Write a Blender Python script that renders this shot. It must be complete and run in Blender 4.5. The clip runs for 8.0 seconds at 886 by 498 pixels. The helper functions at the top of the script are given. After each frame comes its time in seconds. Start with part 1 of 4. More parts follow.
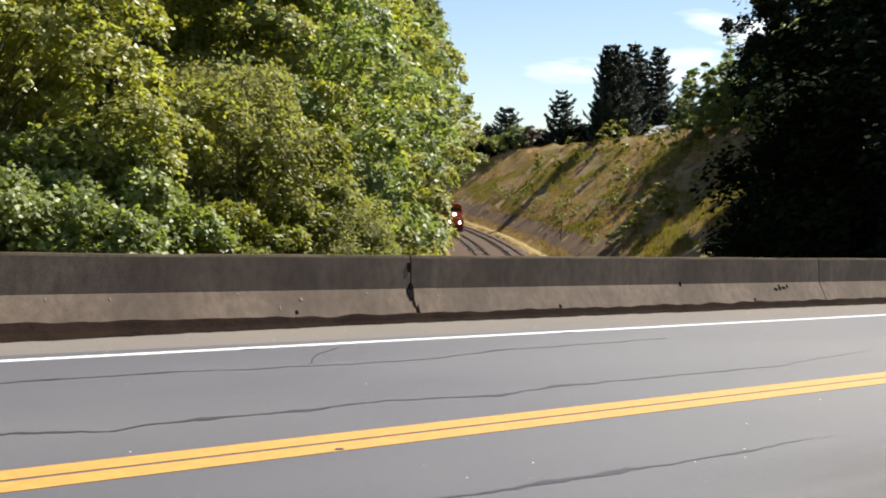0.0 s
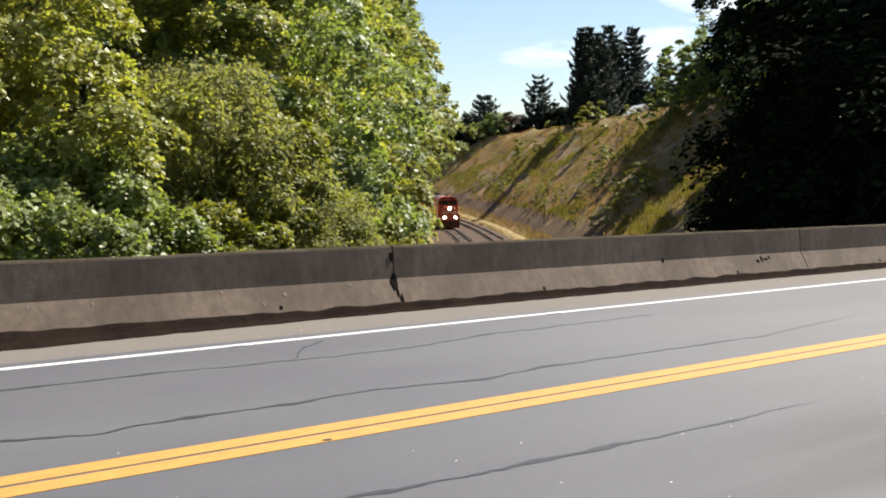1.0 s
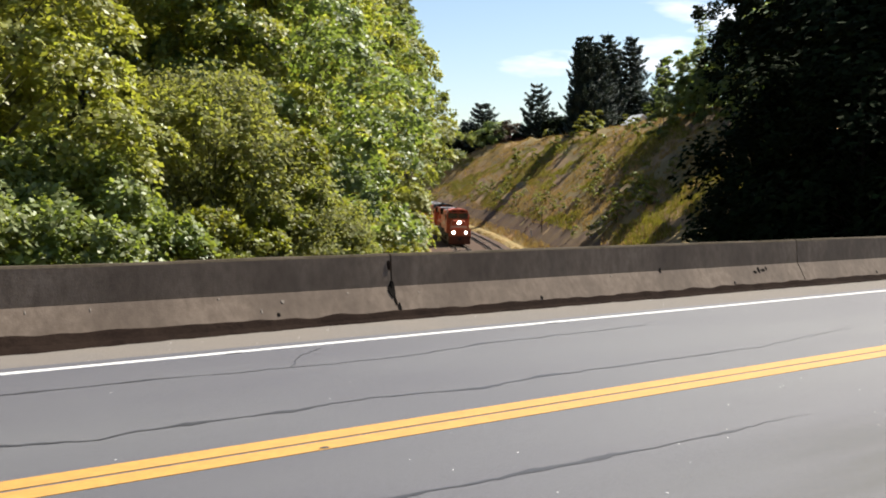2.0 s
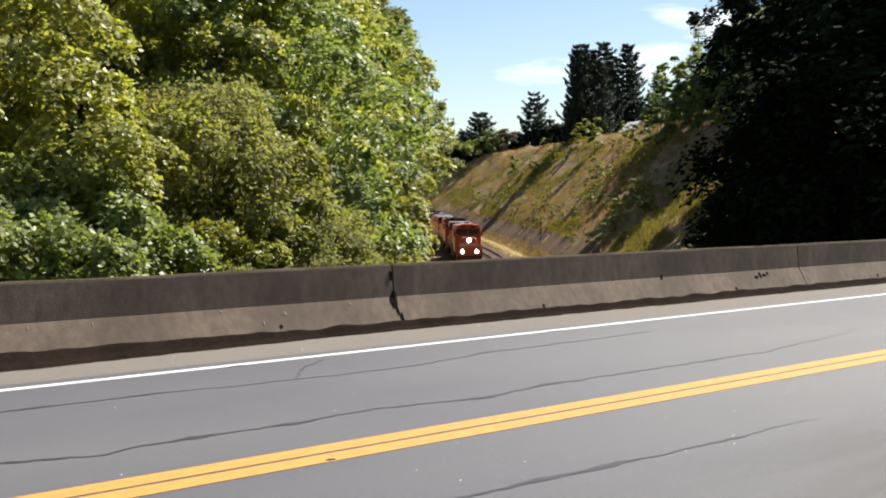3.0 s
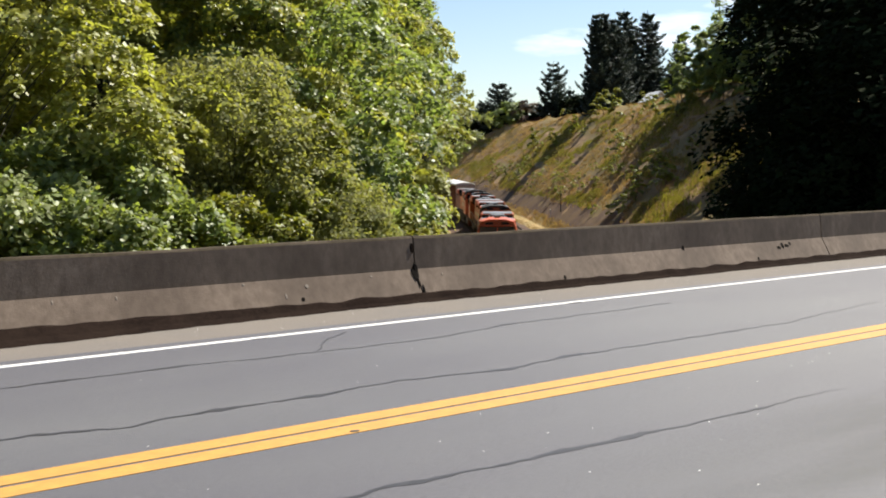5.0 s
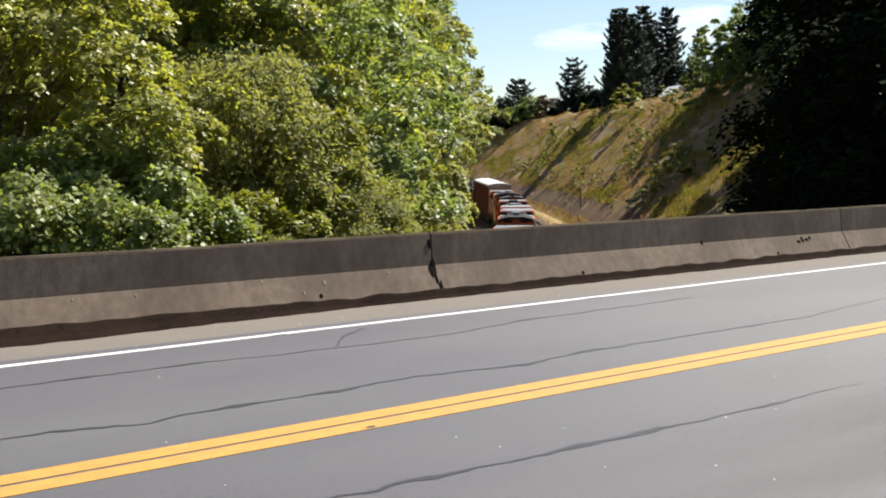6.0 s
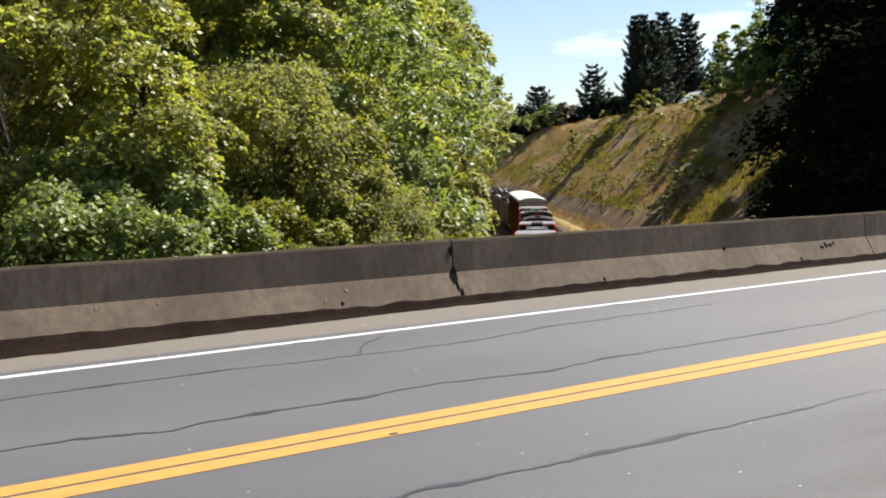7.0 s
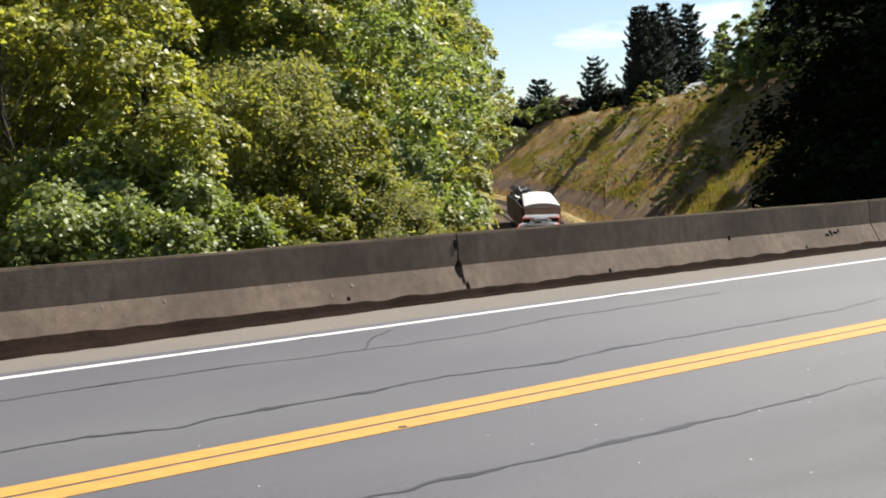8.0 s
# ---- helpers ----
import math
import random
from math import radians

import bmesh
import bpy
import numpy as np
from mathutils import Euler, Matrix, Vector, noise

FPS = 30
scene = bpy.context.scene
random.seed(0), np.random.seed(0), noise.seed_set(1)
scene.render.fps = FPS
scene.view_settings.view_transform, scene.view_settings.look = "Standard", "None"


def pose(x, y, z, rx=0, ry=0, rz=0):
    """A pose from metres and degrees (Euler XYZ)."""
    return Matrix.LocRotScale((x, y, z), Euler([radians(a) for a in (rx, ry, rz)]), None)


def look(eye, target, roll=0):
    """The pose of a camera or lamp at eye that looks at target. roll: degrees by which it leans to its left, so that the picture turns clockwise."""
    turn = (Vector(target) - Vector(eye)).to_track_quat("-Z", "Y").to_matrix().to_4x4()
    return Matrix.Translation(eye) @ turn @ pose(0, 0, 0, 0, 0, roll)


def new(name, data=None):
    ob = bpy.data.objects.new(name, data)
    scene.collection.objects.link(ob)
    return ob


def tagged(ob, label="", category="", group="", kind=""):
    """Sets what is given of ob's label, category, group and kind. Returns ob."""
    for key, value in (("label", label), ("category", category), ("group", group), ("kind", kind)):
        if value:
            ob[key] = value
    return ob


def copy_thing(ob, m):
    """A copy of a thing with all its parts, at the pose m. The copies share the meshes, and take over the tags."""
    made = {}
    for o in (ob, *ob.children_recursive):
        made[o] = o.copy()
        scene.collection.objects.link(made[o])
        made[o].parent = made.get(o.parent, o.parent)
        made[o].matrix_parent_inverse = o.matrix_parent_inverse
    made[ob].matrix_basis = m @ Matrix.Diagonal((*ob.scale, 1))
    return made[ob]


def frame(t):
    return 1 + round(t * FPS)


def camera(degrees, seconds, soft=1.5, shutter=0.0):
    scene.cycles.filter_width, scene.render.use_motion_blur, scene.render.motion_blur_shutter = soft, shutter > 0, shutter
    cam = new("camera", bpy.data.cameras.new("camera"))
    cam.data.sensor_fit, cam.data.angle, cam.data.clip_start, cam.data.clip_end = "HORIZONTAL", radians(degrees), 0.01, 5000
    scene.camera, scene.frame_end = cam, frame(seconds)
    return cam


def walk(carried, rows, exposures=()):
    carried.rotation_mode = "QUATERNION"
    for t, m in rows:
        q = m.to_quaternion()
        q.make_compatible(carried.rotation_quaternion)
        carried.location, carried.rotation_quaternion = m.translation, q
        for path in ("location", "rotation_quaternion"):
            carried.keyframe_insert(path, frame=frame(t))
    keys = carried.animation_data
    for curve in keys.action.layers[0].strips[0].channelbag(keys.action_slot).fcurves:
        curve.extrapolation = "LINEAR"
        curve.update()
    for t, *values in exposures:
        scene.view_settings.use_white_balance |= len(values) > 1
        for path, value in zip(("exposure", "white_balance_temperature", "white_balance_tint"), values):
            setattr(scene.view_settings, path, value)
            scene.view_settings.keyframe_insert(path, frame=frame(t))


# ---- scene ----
cam = camera(44.0, 8.0, soft=1.9)
PATH = [
    (0.0, pose(-0.027, 0.020, 1.747, 86.571, -3.341, 1.005)),
    (0.5, pose(0.010, 0.012, 1.767, 85.776, -0.949, 1.238)),
    (1.0, pose(0.018, 0.011, 1.718, 86.088, -0.472, 0.032)),
    (1.5, pose(0.013, 0.014, 1.755, 86.337, -0.283, 0.016)),
    (2.0, pose(0.010, -0.012, 1.728, 86.499, -0.966, -0.076)),
    (2.2, pose(-0.023, 0.004, 1.709, 87.214, -0.996, -0.336)),
    (3.3, pose(-0.015, -0.005, 1.736, 86.929, -0.027, -0.043)),
    (3.5, pose(0.011, -0.003, 1.734, 86.957, -0.192, 0.230)),
    (4.0, pose(-0.005, -0.001, 1.733, 85.972, 0.547, 1.199)),
    (4.5, pose(-0.003, -0.002, 1.723, 86.151, 0.500, 1.261)),
    (4.7, pose(-0.025, -0.008, 1.726, 85.578, 0.211, 0.834)),
    (5.8, pose(-0.042, 0.024, 1.731, 85.494, 0.586, 1.265)),
    (6.0, pose(-0.005, -0.014, 1.730, 85.334, 0.605, 1.851)),
    (6.5, pose(-0.025, -0.016, 1.734, 85.539, 0.726, 2.700)),
    (7.0, pose(-0.012, -0.008, 1.721, 85.754, 0.964, 2.901)),
    (7.5, pose(-0.018, -0.009, 1.709, 85.613, 0.958, 2.848)),
    (8.0, pose(-0.030, -0.006, 1.706, 85.485, 1.879, 3.024)),
]
walk(cam, PATH, exposures=((0.0, 1.33), (8.0, 1.33)))

# ---------------------------------------------------------------- light
SUN_AZ, SUN_EL = 49.0, 53.0          # degrees east of the y axis, and up
world = bpy.data.worlds.new("world")
scene.world = world
world.use_nodes = True
wn, wl = world.node_tree.nodes, world.node_tree.links
wn.clear()
w_out = wn.new("ShaderNodeOutputWorld")
w_bg = wn.new("ShaderNodeBackground")
w_bg.inputs["Strength"].default_value = 0.056
sky = wn.new("ShaderNodeTexSky")
sky.sky_type = 'NISHITA'
sky.sun_disc = False
sky.sun_elevation = radians(SUN_EL)
sky.sun_rotation = radians(SUN_AZ)
sky.altitude = 100
sky.air_density, sky.dust_density, sky.ozone_density = 1.0, 0.5, 1.3
wl.new(w_bg.outputs[0], w_out.inputs[0])


def wmath(op, a, b=None, c=None):
    n = wn.new("ShaderNodeMath")
    n.operation = op
    for i, v in enumerate((a, b, c)):
        if v is None:
            continue
        if isinstance(v, (int, float)):
            n.inputs[i].default_value = v
        else:
            wl.new(v, n.inputs[i])
    return n.outputs[0]


def clouds():
    """Fair-weather clouds: long soft streaks low over the hills, broken up by noise."""
    tc = wn.new("ShaderNodeTexCoord")
    sep = wn.new("ShaderNodeSeparateXYZ")
    wl.new(tc.outputs["Generated"], sep.inputs[0])
    hx = wmath('DIVIDE', sep.outputs[0], wmath('MAXIMUM', sep.outputs[1], 0.05))
    hz = wmath('DIVIDE', sep.outputs[2], wmath('MAXIMUM', sep.outputs[1], 0.05))
    noi = wn.new("ShaderNodeTexNoise")
    noi.inputs["Scale"].default_value = 14.0
    noi.inputs["Detail"].default_value = 6.0
    mp = wn.new("ShaderNodeMapping")
    mp.inputs["Scale"].default_value = (1.0, 1.0, 4.0)
    wl.new(tc.outputs["Generated"], mp.inputs[0])
    wl.new(mp.outputs[0], noi.inputs[0])
    total = None
    for cx, cz, rx, rz, amp in ((0.105, 0.107, 0.062, 0.015, 1.0), (0.25, 0.154, 0.09, 0.024, 1.1), (-0.02, 0.205, 0.05, 0.010, 0.8),
                                (0.19, 0.122, 0.05, 0.03, 0.8), (-0.5, 0.4, 0.3, 0.05, 0.9), (0.7, 0.5, 0.3, 0.06, 0.9)):
        a = wmath('DIVIDE', wmath('SUBTRACT', hx, cx), rx)
        b = wmath('DIVIDE', wmath('SUBTRACT', hz, cz), rz)
        d = wmath('SQRT', wmath('ADD', wmath('MULTIPLY', a, a), wmath('MULTIPLY', b, b)))
        m = wmath('MULTIPLY', wmath('MAXIMUM', wmath('SUBTRACT', 1.0, d), 0.0), amp)
        total = m if total is None else wmath('MAXIMUM', total, m)
    k = wmath('ADD', wmath('MULTIPLY', total, 1.3), wmath('MULTIPLY', wmath('SUBTRACT', noi.outputs[0], 0.62), 3.2))
    k = wmath('MULTIPLY', wmath('MINIMUM', wmath('MAXIMUM', k, 0.0), 1.0), wmath('MINIMUM', wmath('MULTIPLY', total, 6.0), 1.0))
    return wmath('MULTIPLY', k, wmath('GREATER_THAN', sep.outputs[1], 0.06))


w_mix = wn.new("ShaderNodeMix")
w_mix.data_type = 'RGBA'
wl.new(clouds(), w_mix.inputs["Factor"])
wl.new(sky.outputs[0], w_mix.inputs[6])
w_mix.inputs[7].default_value = (9.6, 9.8, 10.2, 1)
wl.new(w_mix.outputs[2], w_bg.inputs["Color"])

sun = new("sun", bpy.data.lights.new("sun", 'SUN'))
sun.data.energy = 5.0
sun.data.angle = radians(0.55)
sun.data.color = (1.0, 0.94, 0.83)
SUN_DIR = Vector((math.cos(radians(SUN_EL)) * math.sin(radians(SUN_AZ)), math.cos(radians(SUN_EL)) * math.cos(radians(SUN_AZ)), math.sin(radians(SUN_EL))))
sun.matrix_world = look(SUN_DIR * 300, (0, 0, 0))

# ---------------------------------------------------------------- materials


def mat(name, c1, c2, scale=4.0, rough=0.8, metal=0.0, bump=0.2, c3=None, scale3=0.6, amount3=0.5, island=0.0, obj_random=0.0,
        translucent=None, spec=0.4, stretch=(1, 1, 1), emit=None, bump_scale=None, edge3=0.12):
    """Two-scale noise material: c1/c2 at the fine scale, c3 in large patches; island: brightness change from piece to piece."""
    m = bpy.data.materials.new(name)
    m.use_nodes = True
    n, l = m.node_tree.nodes, m.node_tree.links
    b = n["Principled BSDF"]
    b.inputs["Roughness"].default_value = rough
    b.inputs["Metallic"].default_value = metal
    b.inputs["Specular IOR Level"].default_value = spec
    tc = n.new("ShaderNodeTexCoord")
    mp = n.new("ShaderNodeMapping")
    mp.inputs["Scale"].default_value = stretch
    l.new(tc.outputs["Object"], mp.inputs[0])
    noi = n.new("ShaderNodeTexNoise")
    noi.inputs["Scale"].default_value = scale
    noi.inputs["Detail"].default_value = 7
    noi.inputs["Roughness"].default_value = 0.65
    l.new(mp.outputs[0], noi.inputs["Vector"])
    ramp = n.new("ShaderNodeValToRGB")
    ramp.color_ramp.elements[0].position, ramp.color_ramp.elements[1].position = 0.32, 0.68
    ramp.color_ramp.elements[0].color, ramp.color_ramp.elements[1].color = (*c1, 1), (*c2, 1)
    l.new(noi.outputs[0], ramp.inputs[0])
    col = ramp.outputs[0]
    if c3:
        big = n.new("ShaderNodeTexNoise")
        big.inputs["Scale"].default_value = scale3
        big.inputs["Detail"].default_value = 5
        l.new(mp.outputs[0], big.inputs["Vector"])
        r3 = n.new("ShaderNodeMapRange")
        r3.inputs["From Min"].default_value, r3.inputs["From Max"].default_value = 0.5 - edge3, 0.5 + edge3
        r3.inputs["To Max"].default_value = amount3
        l.new(big.outputs[0], r3.inputs[0])
        mx = n.new("ShaderNodeMix")
        mx.data_type = 'RGBA'
        l.new(r3.outputs[0], mx.inputs["Factor"])
        l.new(col, mx.inputs[6])
        mx.inputs[7].default_value = (*c3, 1)
        col = mx.outputs[2]
    for on, node, key in ((island, "ShaderNodeNewGeometry", "Random Per Island"), (obj_random, "ShaderNodeObjectInfo", "Random")):
        if on:
            g = n.new(node)
            mr = n.new("ShaderNodeMapRange")
            mr.inputs["To Min"].default_value, mr.inputs["To Max"].default_value = 1 - on, 1 + on
            l.new(g.outputs[key], mr.inputs[0])
            hs = n.new("ShaderNodeHueSaturation")
            l.new(mr.outputs[0], hs.inputs["Value"])
            mr2 = n.new("ShaderNodeMapRange")
            mr2.inputs["To Min"].default_value, mr2.inputs["To Max"].default_value = 0.5 - 0.05 * on, 0.5 + 0.05 * on
            l.new(g.outputs[key], mr2.inputs[0])
            l.new(mr2.outputs[0], hs.inputs["Hue"])
            l.new(col, hs.inputs["Color"])
            col = hs.outputs[0]
    l.new(col, b.inputs["Base Color"])
    if bump:
        bp = n.new("ShaderNodeBump")
        bp.inputs["Strength"].default_value = bump
        bp.inputs["Distance"].default_value = 0.02
        src = noi.outputs[0]
        if bump_scale:
            nb = n.new("ShaderNodeTexNoise")
            nb.inputs["Scale"].default_value = bump_scale
            nb.inputs["Detail"].default_value = 6
            l.new(tc.outputs["Object"], nb.inputs["Vector"])
            src = nb.outputs[0]
        l.new(src, bp.inputs["Height"])
        l.new(bp.outputs[0], b.inputs["Normal"])
    if translucent:
        tr = n.new("ShaderNodeBsdfTranslucent")
        tint = n.new("ShaderNodeMix")
        tint.data_type = 'RGBA'
        tint.blend_type = 'MULTIPLY'
        tint.inputs["Factor"].default_value = 1.0
        l.new(col, tint.inputs[6])
        tint.inputs[7].default_value = (*translucent[1], 1)
        l.new(tint.outputs[2], tr.inputs["Color"])
        ms = n.new("ShaderNodeMixShader")
        ms.inputs[0].default_value = translucent[0]
        l.new(b.outputs[0], ms.inputs[1])
        l.new(tr.outputs[0], ms.inputs[2])
        l.new(ms.outputs[0], n["Material Output"].inputs[0])
    if emit:
        b.inputs["Emission Color"].default_value = (*emit[0], 1)
        b.inputs["Emission Strength"].default_value = emit[1]
    return m


LEAF_T = (0.45, (1.7, 1.7, 0.75))
M = {
    "asphalt": mat("asphalt", (0.0345, 0.0335, 0.041), (0.0705, 0.068, 0.079), 60, 0.68, bump=0.35, c3=(0.075, 0.0745, 0.079), scale3=0.4, amount3=0.8, stretch=(0.35, 1, 1), bump_scale=160, spec=0.5),
    "shoulder": mat("shoulder_grit", (0.0775, 0.067, 0.0589), (0.139, 0.124, 0.111), 45, 0.95, bump=0.4, c3=(0.124, 0.105, 0.0867), scale3=1.2),
    "tar": mat("tar_seal", (0.0136, 0.0132, 0.0161), (0.0306, 0.0298, 0.0348), 12, 0.55, bump=0.15),
    "white_paint": mat("white_road_paint", (0.447, 0.44, 0.428), (0.527, 0.521, 0.509), 14, 0.7, bump=0.1, c3=(0.342, 0.335, 0.329), scale3=5, amount3=0.5),
    "yellow_paint": mat("yellow_road_paint", (0.335, 0.171, 0.031), (0.403, 0.214, 0.0447), 14, 0.7, bump=0.1, c3=(0.286, 0.155, 0.0372), scale3=6, amount3=0.5),
    "concrete": mat("weathered_concrete", (0.0775, 0.054, 0.0385), (0.135, 0.101, 0.0757), 9, 0.9, bump=0.12, c3=(0.0509, 0.0341, 0.0235), scale3=1.6, amount3=0.6, bump_scale=50, stretch=(1, 1, 0.6)),
    "moss": mat("dry_moss", (0.0255, 0.0204, 0.0136), (0.0553, 0.0442, 0.0306), 14, 1.0, bump=0.5, c3=(0.0765, 0.0612, 0.0467), scale3=1.5, amount3=0.5, spec=0.05),
    # dirt colour with the shade of the barrier's base painted in
    "dirt": mat("dirt_and_shade", (0.00496, 0.0031, 0.00248), (0.0137, 0.00867, 0.00683), 18, 1.0, bump=0.6, c3=(0.0186, 0.0124, 0.00926), scale3=2, spec=0.03),
    "deck": mat("deck_concrete", (0.124, 0.118, 0.105), (0.173, 0.167, 0.155), 4, 0.9),
    "stain": mat("black_stain", (0.00372, 0.0031, 0.00248), (0.00926, 0.00745, 0.0062), 25, 0.95, spec=0.04),
    "chip": mat("pale_chipped_concrete", (0.143, 0.118, 0.096), (0.18, 0.152, 0.128), 30, 0.9),
    "earth": mat("dry_slope_earth", (0.131, 0.0846, 0.054), (0.297, 0.198, 0.099), 0.8, 0.95, spec=0.1, bump=0.8, c3=(0.144, 0.117, 0.0495), scale3=0.22, amount3=0.75, bump_scale=2.5, stretch=(1, 0.3, 1), edge3=0.07),
    "soil": mat("bare_soil", (0.062, 0.0397, 0.0286), (0.111, 0.0745, 0.0534), 1.5, 0.95, spec=0.08, bump=0.6, c3=(0.149, 0.102, 0.0528), scale3=0.3, amount3=0.6),
    "straw": mat("dry_grass", (0.27, 0.18, 0.0765), (0.378, 0.27, 0.122), 2.5, 0.9, bump=0.5, c3=(0.153, 0.126, 0.045), scale3=0.4, amount3=0.5, island=0.18, translucent=(0.35, (1.2, 1.1, 0.7))),
    "weed": mat("olive_weeds", (0.124, 0.118, 0.0261), (0.205, 0.183, 0.0496), 1.5, 0.9, bump=0.0, island=0.25, translucent=(0.4, (1.3, 1.3, 0.55))),
    "ballast": mat("ballast_stone", (0.0466, 0.0298, 0.0224), (0.0994, 0.0683, 0.0509), 6, 0.95, spec=0.08, bump=0.8, c3=(0.0683, 0.0472, 0.036), scale3=0.3, bump_scale=9),
    "rail": mat("rusty_rail", (0.0218, 0.0161, 0.0124), (0.0434, 0.0298, 0.0218), 5, 0.6, metal=0.5, bump=0.1),
    "tie": mat("creosote_tie", (0.0466, 0.0323, 0.0248), (0.0745, 0.0534, 0.041), 4, 0.9),
    "bark": mat("grey_brown_bark", (0.0218, 0.0167, 0.0124), (0.0496, 0.0397, 0.031), 5, 0.95, bump=0.7, stretch=(1, 1, 0.25)),
    "leaf_maple": mat("maple_leaf", (0.151, 0.16, 0.0299), (0.282, 0.289, 0.0774), 0.5, 0.5, bump=0, island=0.22, obj_random=0.10, translucent=LEAF_T, spec=0.5),
    "leaf_alder": mat("alder_leaf", (0.101, 0.136, 0.037), (0.189, 0.231, 0.088), 0.5, 0.5, bump=0, island=0.22, obj_random=0.10, translucent=LEAF_T, spec=0.5),
    "leaf_olive": mat("olive_leaf", (0.141, 0.15, 0.0528), (0.246, 0.251, 0.106), 0.5, 0.65, bump=0, island=0.22, obj_random=0.1, translucent=LEAF_T, spec=0.2),
    "leaf_pale": mat("pale_leaf", (0.106, 0.127, 0.0493), (0.183, 0.201, 0.0845), 0.5, 0.5, bump=0, island=0.22, obj_random=0.1, translucent=LEAF_T),
    # shade is painted into this leaf colour, far darker than the other leaves
    "leaf_shade": mat("shade_painted_leaf", (0.00683, 0.0105, 0.00372), (0.0149, 0.0224, 0.00745), 0.5, 1.0, bump=0, island=0.3, translucent=(0.04, (1.3, 1.3, 0.5)), spec=0.05),
    "leaf_teal": mat("blue_green_leaf", (0.112, 0.142, 0.036), (0.212, 0.24, 0.082), 0.5, 0.5, bump=0, island=0.22, obj_random=0.1, translucent=LEAF_T, spec=0.5),
    "leaf_lime": mat("lime_leaf", (0.12, 0.134, 0.0141), (0.19, 0.19, 0.0282), 0.8, 0.5, bump=0, island=0.35, translucent=LEAF_T),
    "needle": mat("fir_needles", (0.0199, 0.0323, 0.0286), (0.0434, 0.0608, 0.0509), 0.6, 0.6, bump=0, island=0.35, translucent=(0.12, (1.2, 1.2, 0.7)), spec=0.3),
    "brownleaf": mat("brown_leaf", (0.0558, 0.0372, 0.0218), (0.0994, 0.0683, 0.0372), 0.6, 0.6, bump=0, island=0.35, translucent=(0.3, (1.2, 1.0, 0.7))),
    "orange": mat("orange_loco_paint", (0.40, 0.080, 0.030), (0.49, 0.105, 0.042), 2, 0.4, bump=0.03, c3=(0.24, 0.05, 0.02), scale3=0.8, amount3=0.5),
    "black": mat("black_loco_paint", (0.0111, 0.0111, 0.0124), (0.0248, 0.0248, 0.0273), 3, 0.8, bump=0.05, spec=0.2),
    "greyroof": mat("grey_roof_steel", (0.0994, 0.102, 0.109), (0.162, 0.164, 0.173), 2, 0.5, bump=0.1, c3=(0.0434, 0.0434, 0.0466), scale3=0.7),
    "palesteel": mat("pale_steel_plate", (0.145, 0.147, 0.157), (0.238, 0.24, 0.251), 2, 0.45, bump=0.05, c3=(0.102, 0.102, 0.111), scale3=0.8, amount3=0.6),
    "cream": mat("cream_stripe_paint", (0.385, 0.342, 0.261), (0.447, 0.403, 0.323), 4, 0.45, bump=0.02),
    "redbrown": mat("oxide_red_paint", (0.0994, 0.0341, 0.0218), (0.149, 0.0528, 0.0341), 2, 0.85, bump=0.05, spec=0.15, c3=(0.0745, 0.0372, 0.0279), scale3=0.6),
    "tan": mat("weathered_tan_paint", (0.391, 0.34, 0.297), (0.493, 0.442, 0.391), 1.5, 0.65, bump=0.1, c3=(0.306, 0.238, 0.196), scale3=0.5),
    "whiteroof": mat("white_car_roof", (0.41, 0.41, 0.403), (0.496, 0.496, 0.49), 2, 0.5, bump=0.05, c3=(0.372, 0.36, 0.342), scale3=0.6, amount3=0.4),
    "steel": mat("dark_truck_steel", (0.0186, 0.0167, 0.0155), (0.0372, 0.0329, 0.0298), 5, 0.6, metal=0.4),
    "glass": mat("cab_glass", (0.012, 0.014, 0.018), (0.02, 0.022, 0.026), 1, 0.08, bump=0, spec=0.8),
    "lamp": mat("lit_headlight", (1, 0.95, 0.85), (1, 0.95, 0.85), 1, 0.3, bump=0, emit=((1.0, 0.93, 0.82), 12.0)),
    "housewall": mat("pale_house_wall", (0.31, 0.297, 0.273), (0.372, 0.36, 0.335), 2, 0.8),
    "metalroof": mat("light_metal_roof", (0.66, 0.67, 0.68), (0.78, 0.79, 0.80), 1.5, 0.35, metal=0.2),
    "redroof": mat("dull_red_roof", (0.137, 0.0434, 0.031), (0.186, 0.0683, 0.0496), 2, 0.8),
    "post": mat("weathered_post", (0.155, 0.143, 0.124), (0.248, 0.235, 0.218), 6, 0.8),
}

# ---------------------------------------------------------------- building helpers


def mesh_from(name, verts, faces, material, smooth=False):
    me = bpy.data.meshes.new(name)
    me.from_pydata(verts, [], faces)
    me.materials.append(material)
    if smooth:
        me.polygons.foreach_set("use_smooth", [True] * len(me.polygons))
    me.update()
    return me


def part(name, bm, material, parent=None, label="", smooth=False, bevel=0.0):
    """A bmesh, or a (verts, faces) pair, as one mesh object under its thing."""
    if isinstance(bm, tuple):
        me = mesh_from(name, bm[0], bm[1], material, smooth)
    else:
        if bevel:
            bmesh.ops.bevel(bm, geom=bm.edges[:], offset=bevel, segments=1, affect='EDGES')
        me = bpy.data.meshes.new(name)
        bm.to_mesh(me)
        bm.free()
        me.materials.append(material)
        if smooth:
            me.polygons.foreach_set("use_smooth", [True] * len(me.polygons))
    ob = new(name, me)
    ob.parent = parent
    if label:
        tagged(ob, label)
    return ob


